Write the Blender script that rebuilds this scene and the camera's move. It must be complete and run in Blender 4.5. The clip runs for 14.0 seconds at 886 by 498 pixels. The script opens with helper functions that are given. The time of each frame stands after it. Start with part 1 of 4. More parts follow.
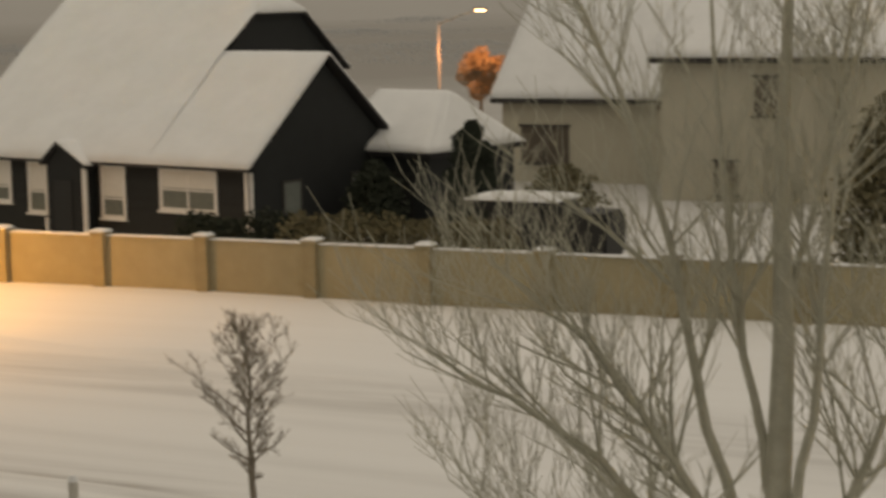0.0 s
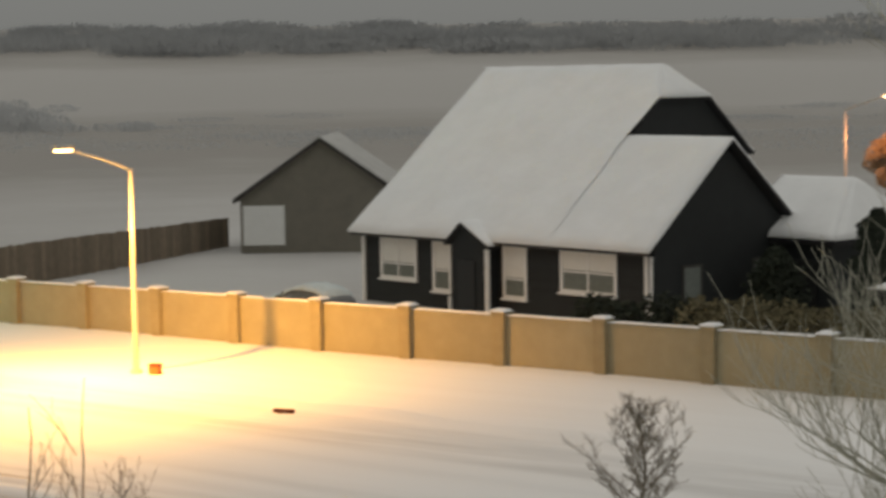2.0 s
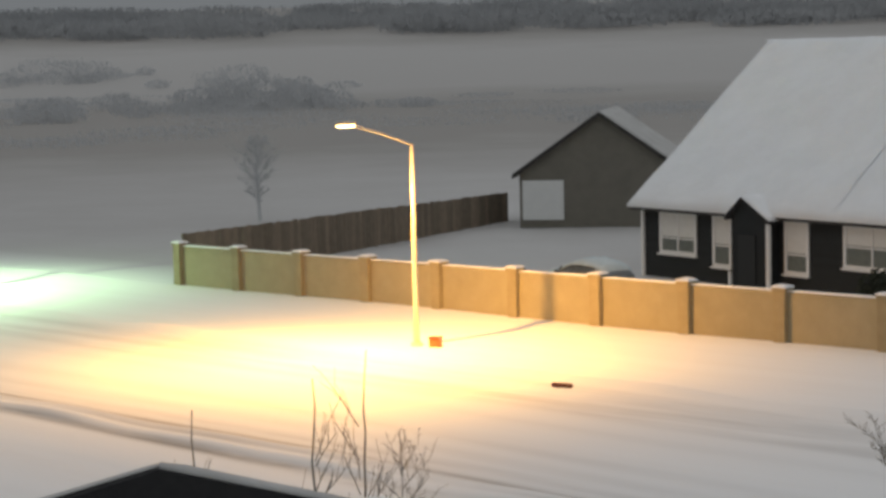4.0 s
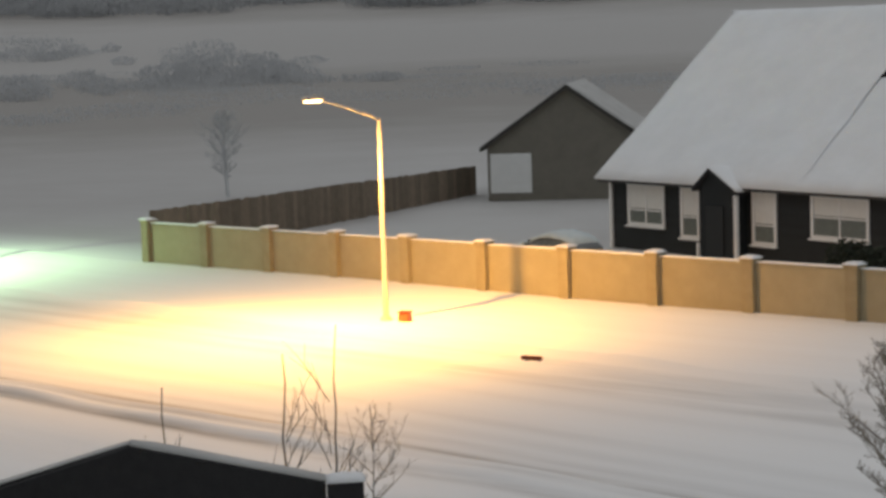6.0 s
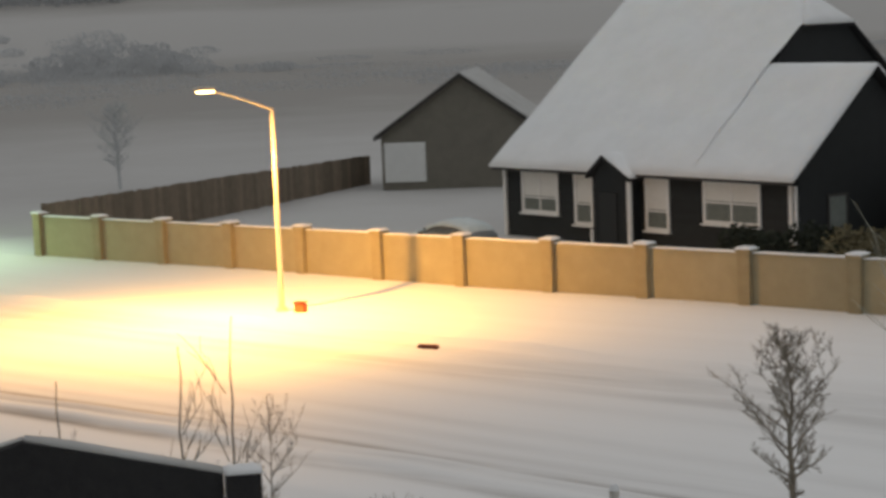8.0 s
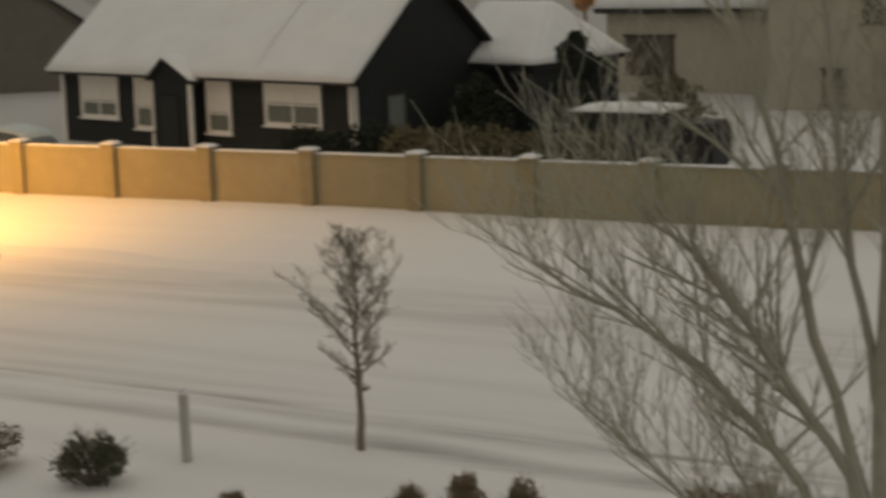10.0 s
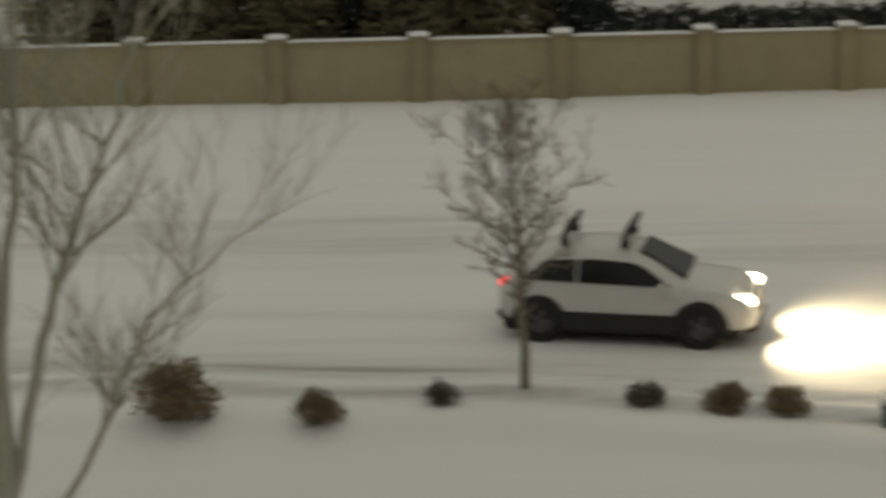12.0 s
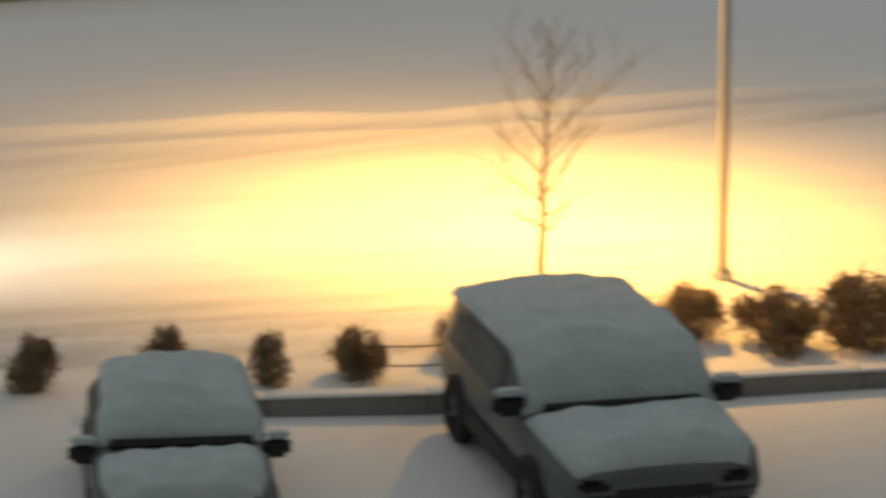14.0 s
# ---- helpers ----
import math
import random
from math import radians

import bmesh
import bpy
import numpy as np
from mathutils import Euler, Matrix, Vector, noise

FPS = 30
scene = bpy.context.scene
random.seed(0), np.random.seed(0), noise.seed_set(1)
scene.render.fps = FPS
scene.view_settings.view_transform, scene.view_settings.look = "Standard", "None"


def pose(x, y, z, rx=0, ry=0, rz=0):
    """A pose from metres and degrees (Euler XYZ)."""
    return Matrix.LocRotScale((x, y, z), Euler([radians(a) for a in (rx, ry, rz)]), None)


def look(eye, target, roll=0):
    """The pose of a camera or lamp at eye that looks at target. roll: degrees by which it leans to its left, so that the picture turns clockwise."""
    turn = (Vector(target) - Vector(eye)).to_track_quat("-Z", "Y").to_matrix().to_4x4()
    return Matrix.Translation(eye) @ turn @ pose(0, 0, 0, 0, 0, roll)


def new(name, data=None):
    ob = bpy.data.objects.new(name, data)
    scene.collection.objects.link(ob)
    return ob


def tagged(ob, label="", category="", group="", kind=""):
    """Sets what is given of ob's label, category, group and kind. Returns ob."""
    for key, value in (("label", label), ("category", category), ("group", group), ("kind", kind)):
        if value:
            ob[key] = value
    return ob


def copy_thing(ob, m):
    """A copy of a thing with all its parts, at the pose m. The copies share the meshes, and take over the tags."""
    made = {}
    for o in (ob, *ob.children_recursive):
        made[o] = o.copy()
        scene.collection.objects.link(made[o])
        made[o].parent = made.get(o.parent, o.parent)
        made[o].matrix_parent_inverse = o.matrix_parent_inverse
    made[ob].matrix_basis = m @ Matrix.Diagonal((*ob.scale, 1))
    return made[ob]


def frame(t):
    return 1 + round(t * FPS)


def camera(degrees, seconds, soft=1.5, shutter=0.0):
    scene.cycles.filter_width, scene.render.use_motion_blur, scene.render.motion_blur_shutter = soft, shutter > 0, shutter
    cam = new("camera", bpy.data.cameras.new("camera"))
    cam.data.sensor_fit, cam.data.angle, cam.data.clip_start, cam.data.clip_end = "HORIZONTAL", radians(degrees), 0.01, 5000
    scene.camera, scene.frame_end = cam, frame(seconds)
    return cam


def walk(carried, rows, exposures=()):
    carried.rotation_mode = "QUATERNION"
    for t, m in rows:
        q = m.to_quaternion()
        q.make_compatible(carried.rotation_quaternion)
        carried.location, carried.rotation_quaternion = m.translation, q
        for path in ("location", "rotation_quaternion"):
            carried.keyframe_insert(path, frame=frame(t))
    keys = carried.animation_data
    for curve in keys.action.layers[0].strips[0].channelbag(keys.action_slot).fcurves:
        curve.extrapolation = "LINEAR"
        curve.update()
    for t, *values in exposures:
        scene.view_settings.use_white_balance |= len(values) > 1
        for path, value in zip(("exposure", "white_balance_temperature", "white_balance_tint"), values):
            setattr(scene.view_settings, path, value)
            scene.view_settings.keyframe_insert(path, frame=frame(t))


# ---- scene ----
cam = camera(24.98, 14.0, soft=3.2, shutter=0.4)
PATH = [
    (0, pose(0, 0, 9.19, 82.46, 1.04, 24.29)),
    (0.5, pose(0, 0, 9.19, 83.53, 0.55, 27.07)),
    (1, pose(0, 0, 9.19, 83.91, 0.57, 28.70)),
    (1.5, pose(0, 0, 9.19, 85.00, 0.69, 32.58)),
    (2, pose(0, 0, 9.19, 85.05, 0.85, 35.78)),
    (2.5, pose(0, 0, 9.19, 85.38, 0.71, 38.42)),
    (3, pose(0, 0, 9.19, 85.23, 0.55, 41.44)),
    (3.5, pose(0, 0, 9.19, 84.92, 0.94, 43.13)),
    (4, pose(0, 0, 9.19, 84.48, 1.38, 43.74)),
    (4.2, pose(0, 0, 9.19, 84.27, 1.36, 43.54)),
    (6.5, pose(0, 0, 9.19, 83.72, 1.98, 42.64)),
    (7, pose(0, 0, 9.19, 83.80, 2.00, 42.28)),
    (7.2, pose(0, 0, 9.19, 83.81, 2.00, 41.94)),
    (9.3, pose(0, 0, 9.19, 81.50, 2.39, 33.58)),
    (9.5, pose(0, 0, 9.19, 81.19, 2.23, 32.28)),
    (10, pose(0, 0, 9.19, 80.03, 1.93, 27.19)),
    (10.5, pose(0, 0, 9.19, 79.03, 1.95, 23.17)),
    (11, pose(0, 0, 9.19, 78.04, 2.17, 17.86)),
    (11.5, pose(0, 0, 9.19, 76.74, 2.50, 10.27)),
    (12, pose(0, 0, 9.19, 75.71, 1.48, 1.09)),
    (12.5, pose(0, 0, 9.19, 75.33, 0.53, -8.22)),
    (13, pose(0, 0, 9.19, 74.92, 0.30, -18.38)),
    (13.5, pose(0, 0, 9.19, 74.37, -0.76, -28.89)),
    (14, pose(0, 0, 9.19, 74.22, -2.24, -37.86)),
]
walk(cam, PATH, exposures=[
    (0.0, 0.18, 9000, 12), (1.2, 0.18, 8600, 11), (2.4, 0.12, 6850, 9), (3.0, 0.07, 6600, 10), (7.2, 0.02, 6650, 11),
    (9.5, -0.1, 7600, 10), (11.0, -0.35, 8700, 7), (12.0, -0.17, 8000, 3), (13.0, -0.35, 7500, 5), (14.0, -0.53, 7000, 6)])

# ---- sky glow and lamps ----
world = bpy.data.worlds.new("night_sky")
scene.world = world
world.use_nodes = True
wn = world.node_tree
bg = wn.nodes["Background"]
coord = wn.nodes.new("ShaderNodeTexCoord")
sep = wn.nodes.new("ShaderNodeSeparateXYZ")
ramp = wn.nodes.new("ShaderNodeValToRGB")
wn.links.new(coord.outputs["Generated"], sep.inputs[0])
wn.links.new(sep.outputs["Z"], ramp.inputs[0])
wn.links.new(ramp.outputs[0], bg.inputs["Color"])
ramp.color_ramp.elements[0].position, ramp.color_ramp.elements[0].color = 0.0, (0.146, 0.158, 0.168, 1)
ramp.color_ramp.elements[1].position, ramp.color_ramp.elements[1].color = 1.0, (0.5, 0.525, 0.545, 1)
mid = ramp.color_ramp.elements.new(0.2)
mid.color = (0.255, 0.27, 0.284, 1)
bg.inputs["Strength"].default_value = 1.0


def point_lamp(name, place, watts, colour, size=0.12, cone=0, aim=None, blend=0.5):
    data = bpy.data.lights.new(name, "SPOT" if cone else "POINT")
    data.energy, data.color, data.shadow_soft_size = watts, colour, size
    if cone:
        data.spot_size, data.spot_blend = radians(cone), blend
    ob = new(name, data)
    ob.matrix_world = look(place, aim or (place[0], place[1] + 0.001, 0))
    return ob


SODIUM = (1.0, 0.49, 0.1)
LAMP_A = (-44.25, 41.9, 7.2)
LAMP_B = (23.2, 24.6, 7.2)
LAMP_C = (-72.5, 41.9, 7.2)
LAMP_FAR = (-40.8, 95.0, 7.9)
point_lamp("street_light", (LAMP_A[0], LAMP_A[1], 7.0), 15000, SODIUM, cone=172, blend=1.0)
point_lamp("street_light", (LAMP_B[0] - 0.35, LAMP_B[1] + 0.25, 6.85), 14000, SODIUM, cone=154, blend=1.0, aim=(LAMP_B[0], LAMP_B[1] + 1.5, 0))
point_lamp("street_light", (LAMP_C[0], LAMP_C[1], 7.0), 12500, (0.58, 1.0, 0.5), cone=170, blend=1.0)
point_lamp("street_light", (LAMP_FAR[0], LAMP_FAR[1], 7.7), 1000, (1.0, 0.4, 0.15), cone=165, blend=0.6)


# ---- materials ----
def material(name, base, rough=0.8, second=None, scale=3.0, mix=0.5, bump=0.0, bump_scale=20.0, metal=0.0, emit=None, strength=0.0,
             random_tint=0.0, translucent=0.0):
    m = bpy.data.materials.new(name)
    m.use_nodes = True
    nt = m.node_tree
    b = nt.nodes["Principled BSDF"]
    b.inputs["Base Color"].default_value = (*base, 1)
    b.inputs["Roughness"].default_value = rough
    b.inputs["Metallic"].default_value = metal
    geo = nt.nodes.new("ShaderNodeNewGeometry")
    colour = None
    if second:
        n1 = nt.nodes.new("ShaderNodeTexNoise")
        n1.inputs["Scale"].default_value, n1.inputs["Detail"].default_value, n1.inputs["Roughness"].default_value = scale, 6, 0.65
        r = nt.nodes.new("ShaderNodeValToRGB")
        r.color_ramp.elements[0].position, r.color_ramp.elements[0].color = 0.5 - mix / 2, (*base, 1)
        r.color_ramp.elements[1].position, r.color_ramp.elements[1].color = 0.5 + mix / 2, (*second, 1)
        nt.links.new(geo.outputs["Position"], n1.inputs["Vector"])
        nt.links.new(n1.outputs["Fac"], r.inputs[0])
        colour = r.outputs[0]
        nt.links.new(colour, b.inputs["Base Color"])
    if random_tint:
        info = nt.nodes.new("ShaderNodeObjectInfo")
        hsv = nt.nodes.new("ShaderNodeHueSaturation")
        mr = nt.nodes.new("ShaderNodeMapRange")
        mr.inputs["To Min"].default_value, mr.inputs["To Max"].default_value = 1 - random_tint, 1 + random_tint
        nt.links.new(info.outputs["Random"], mr.inputs["Value"])
        nt.links.new(mr.outputs[0], hsv.inputs["Value"])
        if colour:
            nt.links.new(colour, hsv.inputs["Color"])
        else:
            hsv.inputs["Color"].default_value = (*base, 1)
        nt.links.new(hsv.outputs[0], b.inputs["Base Color"])
    if bump:
        n2 = nt.nodes.new("ShaderNodeTexNoise")
        n2.inputs["Scale"].default_value, n2.inputs["Detail"].default_value = bump_scale, 5
        bp = nt.nodes.new("ShaderNodeBump")
        bp.inputs["Strength"].default_value, bp.inputs["Distance"].default_value = bump, 0.05
        nt.links.new(geo.outputs["Position"], n2.inputs["Vector"])
        nt.links.new(n2.outputs["Fac"], bp.inputs["Height"])
        nt.links.new(bp.outputs[0], b.inputs["Normal"])
    if emit:
        b.inputs["Emission Color"].default_value = (*emit, 1)
        b.inputs["Emission Strength"].default_value = strength
    if translucent:
        leaf = nt.nodes.new("ShaderNodeBsdfTranslucent")
        leaf.inputs["Color"].default_value = (*base, 1)
        if colour:
            nt.links.new(colour, leaf.inputs["Color"])
        both = nt.nodes.new("ShaderNodeMixShader")
        both.inputs[0].default_value = translucent
        nt.links.new(b.outputs[0], both.inputs[1])
        nt.links.new(leaf.outputs[0], both.inputs[2])
        nt.links.new(both.outputs[0], nt.nodes["Material Output"].inputs["Surface"])
    return m


M_SNOW = material("snow", (0.86, 0.87, 0.88), 0.75, (0.78, 0.79, 0.8), 0.8, 0.5, 0.25, 4.0)
M_THIN_SNOW = material("thin_snow_on_shingles", (0.56, 0.56, 0.55), 0.8, (0.36, 0.355, 0.34), 1.2, 0.6, 0.3, 8)
M_FENCE = material("tan_concrete", (0.39, 0.34, 0.225), 0.85, (0.32, 0.28, 0.18), 1.6, 0.5, 0.4, 30, random_tint=0.06)
M_POST = material("tan_concrete_post", (0.37, 0.315, 0.2), 0.85, (0.28, 0.235, 0.14), 2.5, 0.5, 0.4, 30, random_tint=0.06)
M_SIDING = material("dark_siding", (0.016, 0.019, 0.02), 0.75, (0.011, 0.013, 0.014), 2.0, 0.5, random_tint=0.15)
M_SHINGLE = material("dark_shingle", (0.03, 0.029, 0.03), 0.85, (0.018, 0.018, 0.02), 6.0, 0.5, 0.4, 25)
M_WHITE = material("white_trim", (0.83, 0.83, 0.82), 0.5, (0.77, 0.77, 0.76), 3.0)
M_BLIND = material("window_blind", (0.78, 0.78, 0.75), 0.7, (0.7, 0.7, 0.67), 5.0)
M_CURTAIN = material("grey_curtain", (0.2, 0.22, 0.2), 0.8, (0.12, 0.14, 0.13), 5.0)
M_GREY_SIDING = material("grey_brown_siding", (0.215, 0.2, 0.165), 0.8, (0.165, 0.153, 0.128), 1.5, random_tint=0.06)
M_DOOR_PALE = material("pale_door", (0.8, 0.81, 0.8), 0.6, (0.74, 0.75, 0.74), 2.0)
M_BEIGE = material("beige_stucco", (0.56, 0.525, 0.42), 0.85, (0.47, 0.44, 0.35), 0.6, 0.6, 0.3, 15)
M_EAVE = material("dark_eave", (0.06, 0.055, 0.05), 0.7, (0.04, 0.037, 0.033), 3.0)
M_WOOD = material("weathered_boards", (0.25, 0.2, 0.145), 0.85, (0.17, 0.135, 0.1), 3.0, 0.5, 0.3, 20, random_tint=0.2)
M_POLE = material("galvanised_pole", (0.62, 0.6, 0.55), 0.45, (0.55, 0.53, 0.48), 5.0, metal=0.3)
M_LENS = material("lamp_lens", (1, 0.7, 0.35), 0.4, emit=(1.0, 0.62, 0.25), strength=12.0)
M_LENS_FAR = material("far_lamp_lens", (1, 0.7, 0.35), 0.4, emit=(1.0, 0.6, 0.35), strength=9.0)
M_BARK = material("grey_bark", (0.31, 0.27, 0.215), 0.9, (0.2, 0.17, 0.135), 9.0, 0.5, 0.5, 30)
M_PALE_BARK = material("pale_bark", (0.58, 0.57, 0.48), 0.9, (0.43, 0.42, 0.34), 6.0, 0.5, 0.5, 30)
M_SHRUB = material("dry_shrub", (0.36, 0.27, 0.17), 0.9, (0.2, 0.15, 0.095), 5.0, 0.6, translucent=0.4)
M_GREEN_SHRUB = material("grey_green_shrub", (0.16, 0.165, 0.11), 0.9, (0.09, 0.095, 0.062), 5.0, 0.6, translucent=0.4)
M_GREEN = material("dark_evergreen", (0.028, 0.036, 0.022), 0.9, (0.016, 0.022, 0.014), 4.0, 0.6)
M_BROWN_HEDGE = material("brown_hedge", (0.2, 0.175, 0.1), 0.9, (0.1, 0.09, 0.052), 3.0, 0.6)
M_DRY_LEAF = material("dry_orange_leaves", (0.46, 0.35, 0.23), 0.85, (0.3, 0.22, 0.14), 2.5, 0.6, translucent=0.4)
# distance haze mixed into the colour: far trees are painted pale grey
M_FAR_WOOD = material("haze_pale_trees", (0.62, 0.63, 0.64), 1.0, (0.52, 0.53, 0.54), 0.05, 0.6)
M_FAR_FOG = material("haze_grey_hill_trees", (0.46, 0.47, 0.48), 1.0, (0.38, 0.39, 0.4), 0.02, 0.6)
M_CARPAINT = material("white_car_paint", (0.72, 0.72, 0.7), 0.3, (0.64, 0.64, 0.62), 2.0)
M_CARDARK = material("grey_car_paint", (0.16, 0.18, 0.19), 0.35, (0.12, 0.135, 0.145), 2.0)
M_PLASTIC = material("black_plastic", (0.018, 0.018, 0.018), 0.6)
M_TYRE = material("tyre_rubber", (0.02, 0.02, 0.02), 0.85)
M_RIM = material("dark_alloy", (0.13, 0.13, 0.13), 0.4, metal=0.6)
M_GLASS = material("tinted_glass", (0.012, 0.014, 0.014), 0.08)
M_GLASS.node_tree.nodes["Principled BSDF"].inputs["Specular IOR Level"].default_value = 0.2
M_ICED = material("iced_window", (0.05, 0.06, 0.065), 0.7, (0.16, 0.18, 0.19), 4.0, 0.6)
M_HEADLIGHT = material("headlight_on", (1, 1, 1), 0.3, emit=(1.0, 0.9, 0.72), strength=30.0)
M_TAIL = material("tail_light_on", (0.6, 0.02, 0.03), 0.3, emit=(1.0, 0.07, 0.1), strength=2.5)
M_PLATE = material("plate_light", (0.8, 0.8, 0.8), 0.5, emit=(1, 0.95, 0.85), strength=1.2)
M_BOX = material("green_utility_steel", (0.14, 0.2, 0.19), 0.55, (0.1, 0.15, 0.145), 6.0)
# snow on the parked cars, bluer and darker than M_SNOW
M_BLUE_SNOW = material("blue_grey_snow", (0.6, 0.69, 0.72), 0.75, (0.42, 0.5, 0.53), 2.5, 0.7, 0.3, 9)
M_KERB = material("grey_concrete", (0.3, 0.3, 0.29), 0.85, (0.23, 0.23, 0.22), 2.0, 0.5, 0.3, 15, random_tint=0.05)
M_DIM = material("dim_window", (0.14, 0.115, 0.085), 0.4, (0.09, 0.075, 0.06), 3.0)
M_SKY_BLOCK = material("unseen_building_render", (0.16, 0.15, 0.14), 0.85, (0.12, 0.115, 0.105), 1.0, 0.5, 0.3, 12)
M_ORANGE = material("orange_plastic", (0.5, 0.13, 0.04), 0.6, (0.4, 0.1, 0.03), 8.0)
M_RUST = material("rust_marker", (0.24, 0.07, 0.03), 0.8, (0.18, 0.05, 0.02), 9.0)


# ---- building helpers ----
def link(name, bm, mat, parent=None, label="", smooth=False):
    me = bpy.data.meshes.new(name)
    bm.to_mesh(me)
    bm.free()
    me.materials.append(mat)
    if smooth:
        for p in me.polygons:
            p.use_smooth = True
    ob = new(name, me)
    if parent:
        ob.parent = parent
    if label:
        ob["label"] = label
    return ob


def part(name, bm, mat, parent, label="", smooth=False):
    return link(name, bm, mat, parent, label, smooth)


def thing(name, m, label, category, group="", kind=""):
    ob = new(name)
    ob.matrix_basis = m
    return tagged(ob, label, category, group, kind)


def box(bm, c, s, rz=0.0, bevel=0.0):
    r = bmesh.ops.create_cube(bm, size=1, matrix=Matrix.Translation(c) @ Matrix.Rotation(rz, 4, "Z") @ Matrix.Diagonal((*s, 1)))
    if bevel:
        edges = {e for v in r["verts"] for e in v.link_edges}
        bmesh.ops.bevel(bm, geom=list(edges), offset=bevel, segments=2, affect="EDGES")
    return bm


def boxed(c, s, rz=0.0, bevel=0.0):
    return box(bmesh.new(), c, s, rz, bevel)


def prism(bm, outline, vector):
    """A solid from a planar outline (list of points) moved along vector."""
    vector = Vector(vector)
    a = [bm.verts.new(p) for p in outline]
    b = [bm.verts.new(Vector(p) + vector) for p in outline]
    bm.faces.new(a)
    bm.faces.new(b[::-1])
    k = len(a)
    for i in range(k):
        bm.faces.new((a[i], b[i], b[(i + 1) % k], a[(i + 1) % k]))
    bmesh.ops.recalc_face_normals(bm, faces=bm.faces[:])
    return bm


def tube(bm, a, b, ra, rb, sides=6, cap=True):
    a, b = Vector(a), Vector(b)
    d = (b - a).normalized()
    s = d.orthogonal().normalized()
    t = d.cross(s)
    rings = []
    for p, r in ((a, ra), (b, rb)):
        rings.append([bm.verts.new(p + (s * math.cos(2 * math.pi * i / sides) + t * math.sin(2 * math.pi * i / sides)) * r) for i in range(sides)])
    for i in range(sides):
        bm.faces.new((rings[0][i], rings[0][(i + 1) % sides], rings[1][(i + 1) % sides], rings[1][i]))
    if cap:
        bm.faces.new(rings[0][::-1])
        bm.faces.new(rings[1])
    return bm


def snow_slab(bm, outline, thick, seed=0, div=14, open_sides=""):
    """A soft layer of snow on a four-cornered plane: corners a, b, c, d in order; edges rounded, but for open sides ("a" at a-d, "b" at b-c)."""
    a, b, c, d = [Vector(p) for p in outline]
    n = (b - a).cross(d - a).normalized()
    if n.z < 0:
        n = -n
    rows_top = []
    for i in range(div + 1):
        row = []
        for j in range(div + 1):
            u, v = i / div, j / div
            p = (a * (1 - u) + b * u) * (1 - v) + (d * (1 - u) + c * u) * v
            e = min(1 if "a" in open_sides else u, 1 if "b" in open_sides else 1 - u, v, 1 - v)
            k = min(1.0, (e / 0.06)) ** 0.5
            wob = 0.75 + 0.5 * noise.noise(p * 0.5 + Vector((seed, 0, 0)))
            row.append(bm.verts.new(p + n * (0.02 + thick * wob * (0.35 + 0.65 * k))))
        rows_top.append(row)
    for i in range(div):
        for j in range(div):
            bm.faces.new((rows_top[i][j], rows_top[i + 1][j], rows_top[i + 1][j + 1], rows_top[i][j + 1]))
    rim = [(0, j) for j in range(div)] + [(i, div) for i in range(div)] + [(div, j) for j in range(div, 0, -1)] + [(i, 0) for i in range(div, 0, -1)]
    low = []
    for i, j in rim:
        u, v = i / div, j / div
        p = (a * (1 - u) + b * u) * (1 - v) + (d * (1 - u) + c * u) * v
        low.append(bm.verts.new(p + n * 0.012))
    k = len(rim)
    for q in range(k):
        i, j = rim[q]
        i2, j2 = rim[(q + 1) % k]
        if ("a" in open_sides and i == i2 == 0) or ("b" in open_sides and i == i2 == div):
            continue
        bm.faces.new((rows_top[i][j], rows_top[i2][j2], low[(q + 1) % k], low[q]))
    bmesh.ops.recalc_face_normals(bm, faces=bm.faces[:])
    return bm


# ---- ground, one snow-covered sheet to the hills ----
ROAD_FAR = ((-400, -34, -20, -3, 5, 11, 17, 27, 38, 120), (42.8, 42.7, 41.8, 39.5, 38.6, 37.7, 36.9, 34.2, 32.2, 10.0))
ROAD_NEAR = ((-400, -34, -21, -11, 0, 8, 15, 22, 40, 120), (31.0, 31.0, 30.2, 29.2, 28.0, 26.3, 23.6, 20.8, 13.0, -25.0))
BERM = ((-400, -30, -15, 0, 8, 14.5, 20.4, 30, 120), (28.0, 27.6, 26.9, 26.0, 23.9, 20.2, 17.7, 13.2, -28.0))


